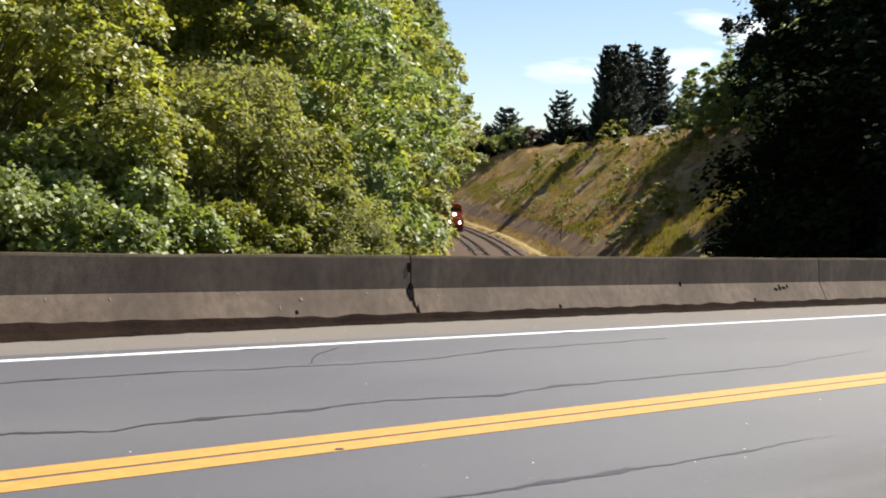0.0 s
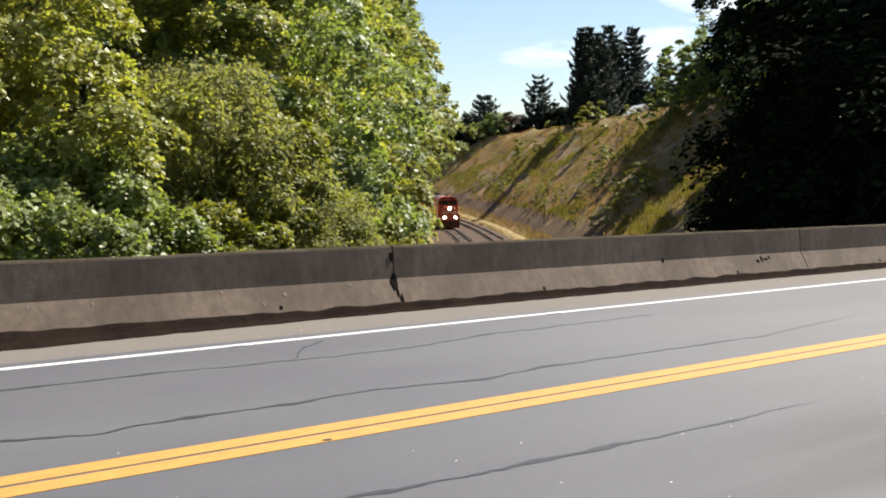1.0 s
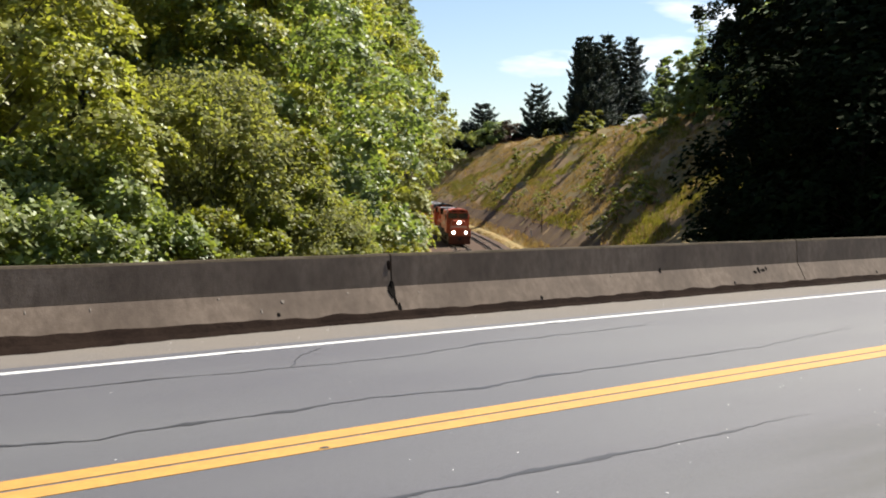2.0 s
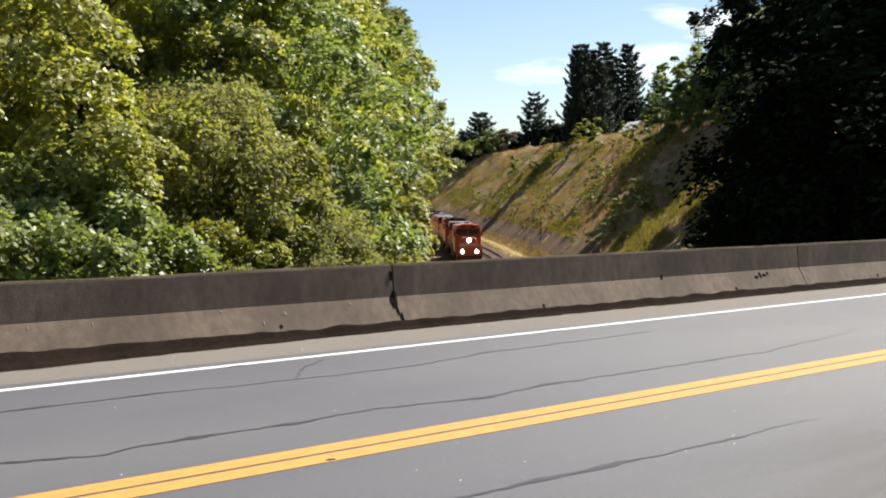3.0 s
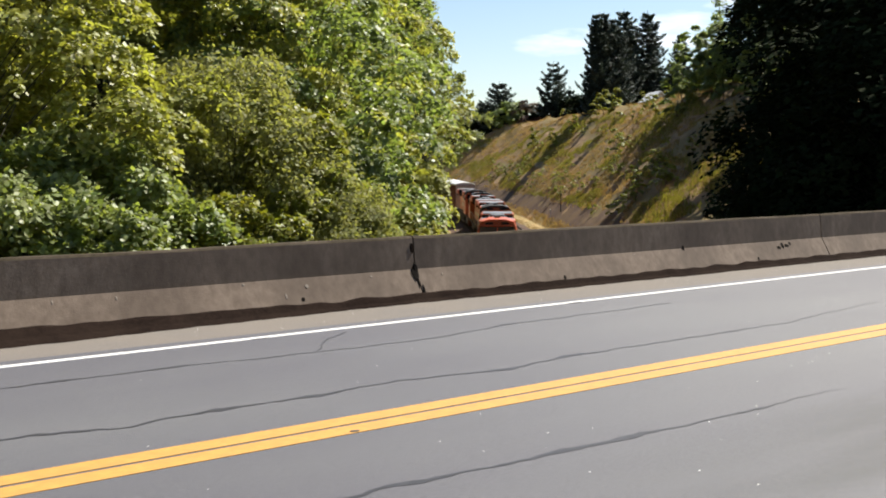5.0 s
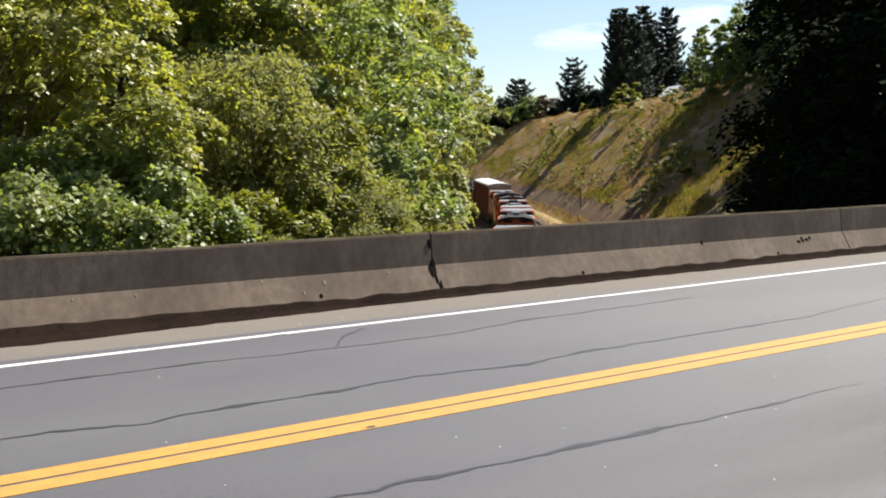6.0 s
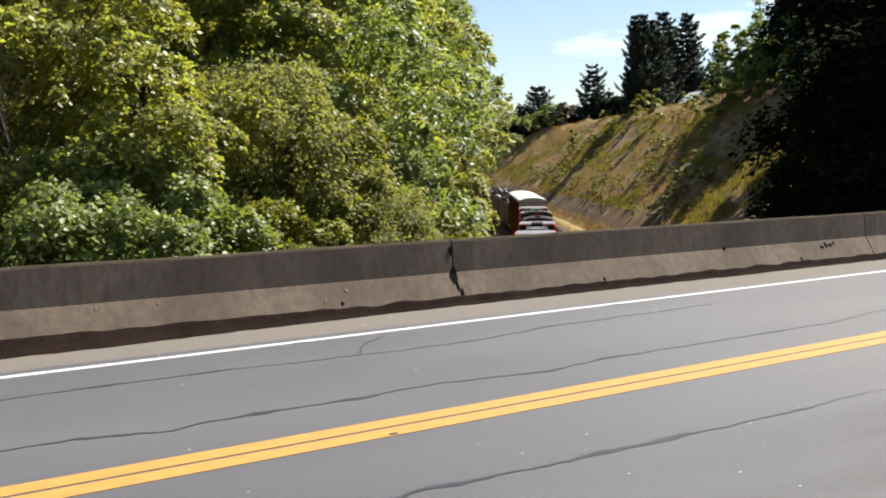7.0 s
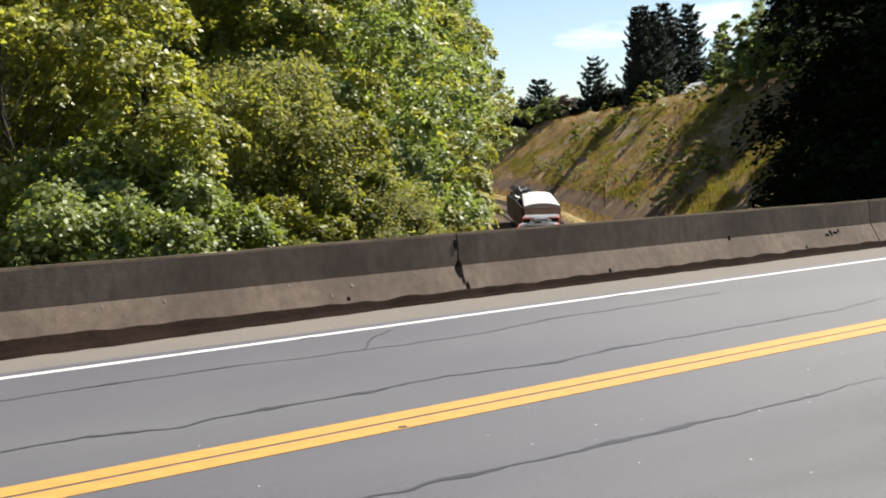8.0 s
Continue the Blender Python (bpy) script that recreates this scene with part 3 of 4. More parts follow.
def tube(verts, faces, a, b, ra, rb, seg=7):
    a, b = Vector(a), Vector(b)
    q = (b - a).to_track_quat('Z', 'Y')
    base = len(verts)
    for p, r in ((a, ra), (b, rb)):
        for i in range(seg):
            t = 2 * math.pi * i / seg
            verts.append(tuple(p + q @ Vector((r * math.cos(t), r * math.sin(t), 0))))
    for i in range(seg):
        faces.append((base + i, base + (i + 1) % seg, base + seg + (i + 1) % seg, base + seg + i))


def leaf_cloud(rng, centres, normals, size, droop=0.3, spread=0.55):
    """Folded, pointed leaves: two triangles each."""
    n = len(centres)
    nrm = normals + rng.normal(0, spread, (n, 3))
    nrm /= np.linalg.norm(nrm, axis=1)[:, None] + 1e-9
    d = rng.normal(0, 1, (n, 3))
    d[:, 2] -= droop * 2
    d -= (d * nrm).sum(1)[:, None] * nrm
    d /= np.linalg.norm(d, axis=1)[:, None] + 1e-9
    side = np.cross(nrm, d)
    s = size * rng.uniform(0.65, 1.3, n)[:, None]
    base = centres - d * s * 0.5
    tip = centres + d * s * 0.5 - nrm * s * 0.12
    l = centres + side * s * 0.36 - nrm * s * 0.10 - d * s * 0.05
    r = centres - side * s * 0.36 - nrm * s * 0.10 - d * s * 0.05
    verts = np.stack([base, l, tip, r], 1).reshape(-1, 3)
    i = np.arange(n)[:, None] * 4
    faces = np.concatenate([i + np.array([[0, 2, 1]]), i + np.array([[0, 3, 2]])], 0)
    return verts, faces


def quick_mesh(name, verts, faces, material):
    me = bpy.data.meshes.new(name)
    me.vertices.add(len(verts))
    me.vertices.foreach_set("co", np.asarray(verts, dtype=np.float32).ravel())
    me.loops.add(len(faces) * 3)
    me.loops.foreach_set("vertex_index", np.asarray(faces, dtype=np.int32).ravel())
    me.polygons.add(len(faces))
    me.polygons.foreach_set("loop_start", np.arange(0, len(faces) * 3, 3, dtype=np.int32))
    me.update(calc_edges=True)
    me.materials.append(material)
    return me


def build_tree(seed, height, radius, material, label, leaves=20000, leaf=0.26, clumps=170, low=0.08, bulge=0.62, category="tree", name="tree", flat=0.22, clump_r=1.0, cone=False, trunk=0.009, spread=0.24, sprays=7, spray_r=0.75, droop=0.3):
    """A broadleaf tree: tapered trunk, limbs, and a crown of many flat, drooping leafy sprays."""
    rng = np.random.default_rng(seed)
    th = empty(name)
    tagged(th, label, category, group="trackside trees")
    verts, faces = [], []
    lean = rng.normal(0, 0.02, 2)
    pts = [Vector((lean[0] * height * k + 0.15 * rng.normal(), lean[1] * height * k + 0.15 * rng.normal(), height * k * 0.95)) for k in np.linspace(0, 1, 7)]
    pts[0] = Vector((0, 0, -0.6))
    rad = trunk * height
    for i in range(6):
        tube(verts, faces, pts[i], pts[i + 1], rad * (1 - i / 6.5), rad * (1 - (i + 1) / 6.5), 9)
    per = leaves // clumps
    C, N = [], []
    for k in range(clumps // sprays):
        h = low + (1 - low) * ((k + rng.uniform(0, 1)) * sprays / clumps)
        q = min((h - low) / (1 - low), 1.0)
        if cone:
            env = radius * min((1 - q) ** 0.75, 0.4 + q * 5)
        else:
            env = radius * (math.sin(math.pi * q ** (bulge + 0.25)) ** 0.55 + 0.06)
        a = k * 2.4 + rng.uniform(-0.5, 0.5)
        r = env * rng.uniform(0.35, 1.0) ** 0.5 * (1 + 0.2 * math.sin(3 * a + seed + 5 * h) + 0.16 * math.sin(5 * a + 11 * h + seed))
        hub = np.array([r * math.cos(a) + lean[0] * height * h, r * math.sin(a) + lean[1] * height * h, h * height])
        br = 1.75 * clump_r * rng.uniform(0.7, 1.3) * (1.0 if h < 0.85 else 0.7)
        t0 = pts[0].lerp(pts[-1], max(0.06, h * 0.85 - 0.08))
        tube(verts, faces, t0, Vector(hub), 0.0035 * height * (1.1 - h), 0.01, 5)
        out = np.array([math.cos(a), math.sin(a), 0.0])
        for m in range(sprays):
            # each bough is a leafy dome, open underneath
            d = rng.normal(0, 1, 3)
            d[2] = abs(d[2]) * 1.1 + 0.05
            d += out * 0.75
            d /= np.linalg.norm(d)
            c = hub + d * br * np.array([1, 1, 0.6])
            cr = clump_r * spray_r * rng.uniform(0.65, 1.3)
            n = d * 0.75 + np.array([0, 0, 1.0]) + rng.normal(0, 0.14, 3)
            n /= np.linalg.norm(n)
            t1 = np.cross(n, rng.normal(0, 1, 3))
            t1 /= np.linalg.norm(t1)
            t2 = np.cross(n, t1)
            ang = rng.uniform(0, 2 * math.pi, per)
            rr = cr * rng.uniform(0, 1, per) ** 0.5 * (1 + 0.35 * np.sin(4 * ang + k))
            pp = c + np.outer(rr * np.cos(ang), t1) + np.outer(rr * np.sin(ang), t2) * 0.8 + np.outer(rng.normal(0, flat, per) * cr - droop * rr * rr / cr, n)
            C.append(pp)
            N.append(np.tile(n, (per, 1)))
    v, f = leaf_cloud(rng, np.concatenate(C), np.concatenate(N), leaf, spread=spread)
    part("trunk", (verts, faces), M["bark"], th, smooth=True)
    crown = new("crown", quick_mesh("crown", v, f, M[material]))
    crown.parent = th
    return th


def needle_fans(rng, centres, along, size):
    """Flat pointed twigs of needles, each lying along its bough: two triangles each."""
    n = len(centres)
    d = along + rng.normal(0, 0.45, (n, 3))
    d /= np.linalg.norm(d, axis=1)[:, None] + 1e-9
    side = np.cross(d, np.array([0, 0, 1.0]) + rng.normal(0, 0.35, (n, 3)))
    side /= np.linalg.norm(side, axis=1)[:, None] + 1e-9
    s = size * rng.uniform(0.6, 1.35, n)[:, None]
    low = np.array([0, 0, 0.10]) * s
    verts = np.stack([centres - d * s * 0.5, centres + side * s * 0.24 - low, centres + d * s * 0.6, centres - side * s * 0.24 - low], 1).reshape(-1, 3)
    i = np.arange(n)[:, None] * 4
    return verts, np.concatenate([i + np.array([[0, 2, 1]]), i + np.array([[0, 3, 2]])], 0)


def build_conifer(seed, height, radius, label, material="needle", tiers=20, per=8, gap=0.0, low=0.06, power=0.6, spray=0.62, fill=11, lift=0.10):
    """A conifer: straight trunk, whorls of boughs that sag and turn up at their ends, carrying flat needle twigs."""
    rng = np.random.default_rng(seed)
    th = empty("conifer")
    tagged(th, label, "conifer", group="conifers on the ridge")
    verts, faces = [], []
    tube(verts, faces, (0, 0, -0.6), (0, 0, height), 0.014 * height, 0.02, 8)
    C, A = [], []
    for i in range(tiers):
        h = low + (1 - low) * (i + rng.uniform(-0.25, 0.25)) / tiers
        h = min(max(h, low), 0.985)
        env = radius * ((1 - h) ** power) * rng.uniform(0.7, 1.12) + 0.15
        turn = rng.uniform(0, 6.283)
        for j in range(per):
            if rng.random() < gap:
                continue
            a = turn + j * 6.283 / per + rng.normal(0, 0.22)
            ln = env * rng.uniform(0.45, 1.25)
            out = np.array([math.cos(a), math.sin(a), 0.0])
            cross = np.array([-math.sin(a), math.cos(a), 0.0])
            sag = ln * rng.uniform(0.10, 0.28)
            rise = ln * (lift + rng.uniform(0.05, 0.25))
            root = np.array([0, 0, h * height])
            line = lambda t: root + np.outer(t, out) * ln + np.outer(rise * t ** 2.2 - sag * np.sin(t * math.pi * 0.75), (0, 0, 1.0))
            if ln > 1.0:
                mid = line(np.array([0.5, 1.0]))
                tube(verts, faces, root, mid[0], 0.035, 0.02, 4)
                tube(verts, faces, mid[0], mid[1], 0.02, 0.006, 4)
            m = int(8 + ln * fill)
            t = rng.uniform(0.12, 1.0, m) ** 0.8
            wide = 0.34 * ln * (1.05 - t) ** 0.7 + 0.10
            w = rng.uniform(-1, 1, m)
            C.append(line(t) + np.outer(w * wide, cross) + np.outer(rng.normal(0, 0.10, m) - 0.12 * np.abs(w) * wide, (0, 0, 1.0)))
            A.append(out[None] + np.outer(w * 0.8, cross) + np.array([0, 0, 0.25]))
    v, f = needle_fans(rng, np.concatenate(C), np.concatenate(A), spray)
    part("trunk", (verts, faces), M["bark"], th, smooth=True)
    crown = new("crown", quick_mesh("crown", v, f, M[material]))
    crown.parent = th
    return th


def plant(proto, x, y, scale=1.0, turn=0.0, dz=0.0, wide=1.0, used=[]):
    """Stand the prototype, or a copy of it, on the ground."""
    m = pose(x, y, ground_z(x, y) + dz, 0, 0, turn)
    if proto in used:
        ob = copy_thing(proto, m)
    else:
        used.append(proto)
        ob = proto
        ob.matrix_world = m
    ob.scale = (scale * wide, scale * wide, scale)
    return ob


LAB_M = "tall broadleaf maple with dense sunlit yellow-green leaves"
LAB_A = "tall alder with dense mid-green leaves beside the track"
maple_a = build_tree(11, 21, 5.0, "leaf_maple", LAB_M, 58000, 0.205, 1360, clump_r=0.9, sprays=17, spray_r=0.48, droop=0.6, flat=0.2, spread=0.42)
maple_b = build_tree(12, 19, 4.6, "leaf_maple", LAB_M, 54000, 0.205, 1275, clump_r=0.9, sprays=17, spray_r=0.48, droop=0.6, flat=0.2, spread=0.42)
maple_c = build_tree(18, 13, 4.2, "leaf_maple", "lower maple with large bright leaves behind the barrier", 80000, 0.158, 1530, low=0.03, clump_r=0.8, sprays=17, spray_r=0.46, droop=0.6, flat=0.2, spread=0.42)
olive_a = build_tree(15, 12.6, 2.2, "leaf_olive", "tall willow bush with small dull olive leaves", 30000, 0.135, 360, flat=0.4, low=0.38, clump_r=0.7, trunk=0.005, spread=0.6)
alder_n = build_tree(17, 17, 4.8, "leaf_alder", LAB_A, 60000, 0.182, 1530, clump_r=0.85, low=0.03, sprays=17, spray_r=0.46, droop=0.55, flat=0.2, spread=0.42)
alder_a = build_tree(13, 22, 4.6, "leaf_alder", LAB_A, 21000, 0.31, 850, clump_r=0.95, sprays=15, spray_r=0.52, droop=0.5, flat=0.2, spread=0.4)
alder_b = build_tree(14, 20, 5.0, "leaf_maple", LAB_M, 21000, 0.31, 850, clump_r=0.95, sprays=15, spray_r=0.52, droop=0.5, flat=0.2, spread=0.4)
alder_f = build_tree(24, 22, 4.8, "leaf_alder", LAB_A, 6500, 0.68, 200, clump_r=1.1)
maple_f = build_tree(25, 21, 5.2, "leaf_maple", LAB_M, 6500, 0.68, 200, clump_r=1.1)
pale_a = build_tree(16, 26, 7.6, "leaf_pale", "tall cottonwood with fine pale grey-green leaves", 14000, 0.36, 420, flat=0.4, low=0.24, cone=True, clump_r=0.8, spread=0.7)
lime_a = build_tree(19, 11.5, 2.1, "leaf_lime", "young broadleaf tree with bright yellow-green leaves", 15000, 0.17, 250, low=0.45, clump_r=0.55, sprays=10, droop=0.5, flat=0.16, spread=0.4)
teal_a = build_tree(28, 9.8, 2.3, "leaf_teal", "young tree with broad drooping blue-green leaves", 19000, 0.165, 300, low=0.5, clump_r=0.65, sprays=15, droop=0.7, flat=0.2, spread=0.45)
shrub_a = build_tree(20, 6.5, 3.4, "leaf_maple", "broad roadside shrub with bright green leaves", 19000, 0.2, 420, low=0.03, category="shrub", name="shrub", clump_r=0.75, sprays=12, spray_r=0.5, droop=0.6, flat=0.2, spread=0.42)
shrub_f = build_tree(26, 6.3, 3.4, "leaf_maple", "broad trackside shrub with bright green leaves", 9000, 0.32, 168, low=0.03, category="shrub", name="shrub", clump_r=0.75, sprays=12, droop=0.5, flat=0.14)
shrub_b = build_tree(22, 6.0, 3.2, "leaf_alder", "broad dark green roadside shrub", 17000, 0.2, 420, low=0.03, category="shrub", name="shrub", clump_r=0.75, sprays=12, spray_r=0.5, droop=0.6, flat=0.2, spread=0.42)
shrub_p = build_tree(27, 7.5, 3.0, "leaf_pale", "tall thin trackside shrub with pale grey-green leaves", 6000, 0.3, 119, low=0.03, category="shrub", name="shrub", clump_r=0.75, flat=0.4, spread=0.7)


def at_track(y, off):
    return bank_point(BANK_R * math.asin(max(-1, min(1, (y - BANK_Y) / BANK_R))), off)


# the wooded bank to the left of the track: (prototype, y, offset, scale, turn)
FRONT = [(alder_a, 47, -11.0, 0.95, 10), (alder_b, 58, -10.8, 1.0, 70), (alder_a, 69, -10.6, 1.0, 150), (alder_b, 80, -10.6, 1.02, 220),
         (alder_a, 91, -10.2, 1.0, 300), (alder_b, 102, -10.1, 1.08, 40), (pale_a, 110, -10.0, 1.0, 95), (pale_a, 120, -8.5, 1.0, 200), (pale_a, 133, -8.2, 0.95, 20), (alder_a, 116, -10.9, 0.7, 200), (alder_b, 128, -11.6, 0.7, 250),
         (pale_a, 143, -9.0, 0.9, 310), (maple_f, 150, -10.5, 0.85, 15), (alder_f, 165, -10.5, 0.9, 120), (alder_f, 182, -11, 0.9, 260),
         (alder_f, 202, -11, 0.9, 33), (maple_f, 225, -11, 0.85, 77), (alder_f, 250, -11, 0.85, 99)]
BACK = [(maple_f, 52, -19, 1.1, 45), (alder_f, 64, -19, 1.15, 130), (maple_f, 77, -19, 1.2, 210), (alder_f, 90, -19, 1.3, 290), (maple_f, 105, -19, 1.25, 20),
        (alder_f, 122, -19, 1.15, 110), (maple_f, 140, -19, 1.1, 200), (alder_f, 60, -28, 1.3, 10), (maple_f, 78, -28, 1.3, 100), (alder_f, 98, -28, 1.3, 190)]
for p, y, off, s, turn in FRONT + BACK:
    plant(p, *at_track(y, off), s, turn)
# trees close behind the barrier, further left: (prototype, x, y, scale, turn)
NEAR = [(maple_c, -11.8, 26.0, 1.0, 0), (olive_a, -6.1, 29.8, 1.0, 40), (olive_a, -3.5, 29.5, 0.74, 170), (olive_a, -7.6, 31.5, 0.92, 290), (maple_b, -15.0, 31.0, 0.95, 95), (maple_a, -12.0, 37.0, 0.95, 140), (maple_b, -8.2, 39.0, 0.9, 200),
        (maple_f, -19.5, 38.0, 1.0, 260), (alder_n, -6.4, 38.0, 1.0, 310), (maple_f, -17.0, 46.0, 1.1, 30), (alder_f, -12.0, 54.0, 1.1, 75), (alder_f, -24.0, 52.0, 1.2, 160), (maple_f, -18.0, 58.0, 1.2, 160),
        (shrub_a, -8.8, 25.0, 1.0, 0), (shrub_b, -4.8, 31.0, 1.0, 50), (shrub_a, -12.5, 22.0, 0.9, 120), (shrub_b, -6.6, 34.0, 1.1, 170), (shrub_b, -10.6, 24.0, 0.9, 100),
        (shrub_a, -5.8, 42.0, 1.1, 260), (shrub_f, -6.0, 52.0, 1.15, 300), (shrub_f, -5.7, 63.0, 1.1, 20), (shrub_f, -5.2, 76.0, 1.1, 80), (shrub_f, -4.9, 90.0, 1.1, 140), (shrub_f, -4.8, 103.0, 1.1, 200),
        (lime_a, -6.0, 57.0, 0.9, 75),
        (lime_a, -4.5, 31.0, 1.0, 140), (lime_a, -5.5, 26.6, 0.79, 220), (teal_a, -7.4, 24.0, 1.0, 30), (teal_a, -9.3, 24.4, 0.95, 200), (teal_a, -8.6, 22.2, 0.9, 110),
        (shrub_p, -5.2, 113.0, 0.9, 10), (shrub_p, -5.6, 122.0, 0.9, 80), (shrub_p, -6.0, 131.0, 0.9, 190), (shrub_p, -6.6, 141.0, 1.0, 300)]
for p, x, y, s, turn in NEAR:
    plant(p, x, y, s, turn)

# trees on the other side of the track, their shade painted into near-black leaves
dark_a = build_tree(31, 17, 5.6, "leaf_shade", "big tree with deep shade painted into its leaves", 23000, 0.31, 420, low=0.0, clump_r=1.2, flat=0.5)
dark_b = build_tree(32, 14, 5.2, "leaf_shade", "big tree with deep shade painted into its leaves", 23000, 0.31, 420, low=0.0, clump_r=1.2, flat=0.5)
dark_c = build_tree(34, 17, 5.6, "leaf_shade", "big tree with deep shade painted into its leaves", 5500, 0.70, 200, low=0.0, clump_r=1.2, flat=0.5)
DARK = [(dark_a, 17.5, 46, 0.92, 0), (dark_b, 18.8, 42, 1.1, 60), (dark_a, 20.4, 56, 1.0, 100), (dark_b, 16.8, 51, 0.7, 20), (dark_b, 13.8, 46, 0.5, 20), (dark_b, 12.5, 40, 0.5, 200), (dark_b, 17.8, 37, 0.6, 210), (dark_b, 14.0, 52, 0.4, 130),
        # tall dark_c trees added to block the sun, some wholly out of view
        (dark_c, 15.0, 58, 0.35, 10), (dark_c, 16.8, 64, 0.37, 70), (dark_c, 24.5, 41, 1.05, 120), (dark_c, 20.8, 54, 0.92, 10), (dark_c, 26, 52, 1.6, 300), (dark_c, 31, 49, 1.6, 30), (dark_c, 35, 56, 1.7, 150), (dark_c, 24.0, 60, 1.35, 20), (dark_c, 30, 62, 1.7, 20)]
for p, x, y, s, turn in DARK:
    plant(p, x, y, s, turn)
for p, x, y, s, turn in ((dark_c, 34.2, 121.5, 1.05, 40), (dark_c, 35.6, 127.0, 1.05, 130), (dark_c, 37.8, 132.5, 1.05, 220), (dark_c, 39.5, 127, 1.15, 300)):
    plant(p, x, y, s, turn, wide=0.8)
bright_c = build_tree(33, 13, 3.6, "leaf_alder", "sunlit green tree at the top of the cutting", 5500, 0.54, 160, low=0.05, clump_r=0.8, sprays=10, droop=0.5, flat=0.14)
for x, y, s, turn in ((26.5, 74, 0.95, 90), (28, 80, 1.1, 140), (30, 88, 1.1, 300), (27.0, 137, 0.5, 10), (28.8, 143, 0.55, 70), (31.5, 138, 0.6, 120), (31.5, 148, 0.65, 190), (33.5, 143, 0.7, 250),
                      (30.0, 112, 0.5, 110), (32, 117, 0.65, 160), (29.5, 124, 0.42, 220), (33, 104, 1.1, 260), (28.0, 96, 0.7, 20), (30.4, 131.5, 0.45, 45), (32.4, 132, 0.5, 200)):
    plant(bright_c, x, y, s, turn)

# the ridge
fir_a = build_conifer(41, 19, 5.4, "tall dark fir on the ridge above the cutting", tiers=19, per=9, fill=17, power=0.6, lift=0.3)
fir_b = build_conifer(42, 20, 5.0, "tall dark fir on the ridge above the cutting", tiers=20, per=9, fill=17, power=0.58, lift=0.3)
fir_d = build_conifer(40, 19, 3.8, "dense dark fir at the crest of the cutting", tiers=30, per=11, fill=28, power=0.48, low=0.02, lift=0.3)
pine_a = build_conifer(43, 14, 5.4, "open-crowned dark pine on the ridge", tiers=13, per=10, gap=0.12, low=0.1, power=0.5, lift=0.35, fill=17, spray=0.7)
fir_c = build_conifer(44, 11, 4.6, "small dark conifer on the ridge", tiers=14, per=9, fill=17, power=0.6, lift=0.25)
larch = build_conifer(45, 15, 2.8, "thin-topped light green conifer at the ridge", "leaf_alder", tiers=24, per=6, gap=0.2, spray=0.4)
# the hedge shrubs reuse the leaf colour with painted shade
hedge = build_tree(46, 5.5, 3.4, "leaf_shade", "shrub on the ridge with shade painted into its leaves", 2600, 1.05, 56, low=0.02, category="shrub", name="shrub")
lit_bush = build_tree(47, 6.0, 3.2, "leaf_alder", "bright green shrub on the ridge", 5000, 0.42, 70, low=0.02, category="shrub", name="shrub")
brown_bush = build_tree(48, 6.0, 2.8, "brownleaf", "brown dried shrub on the ridge", 5000, 0.4, 70, low=0.02, category="shrub", name="shrub")
dense = build_tree(49, 14, 2.8, "leaf_alder", "dense green broadleaf tree at the top of the cutting", 5000, 0.7, 120, low=0.02, clump_r=0.8)
for p, x, y, s, turn, wide in ((fir_d, 26.0, 211.2, 0.98, 0, 0.85), (fir_d, 27.7, 212.7, 1.0, 100, 0.85), (fir_d, 29.6, 214.3, 0.95, 200, 0.8), (dense, 30.3, 136.0, 0.45, 30, 1.2), (dense, 31.8, 138.4, 0.45, 150, 1.2), (dense, 30.6, 132.0, 0.42, 260, 1.2),
                               (fir_b, 29.2, 216.9, 0.86, 60, 1.0), (fir_a, 31.2, 215.8, 0.9, 140, 0.8), (fir_a, 36.5, 236, 1.05, 250, 1.0), (fir_a, 33.5, 240, 1.06, 50, 1.15), (fir_b, 36.0, 243, 1.2, 30, 1.15), (fir_b, 40.6, 240, 1.16, 80, 1.2), (fir_a, 38.2, 250, 1.05, 120, 1.2), (fir_b, 43.0, 246, 0.95, 170, 1.0), (fir_a, 31.0, 246, 0.8, 220, 1.0),
                               (pine_a, 23.0, 270, 1.1, 0, 1.0), (fir_c, 27.5, 272, 0.8, 90, 1.0), (fir_c, 10.5, 288, 1.15, 45, 1.25), (fir_c, 6.0, 300, 0.85, 200, 1.0), (fir_c, 4.0, 310, 0.75, 250, 1.0),
                               (fir_b, 49, 246, 0.95, 200, 1.0), (fir_c, 53, 240, 1.4, 260, 1.0), (fir_b, 58, 235, 0.9, 300, 1.0), (larch, 35.0, 150, 0.95, 0, 1.0), (larch, 41, 165, 1.0, 90, 1.0), (fir_c, 45.5, 236, 1.0, 12, 1.0),
                               (fir_b, -6.6, 136, 1.42, 33, 0.55), (fir_a, -12.0, 146, 1.45, 77, 0.8)):
    plant(p, x, y, s, turn, wide=wide)
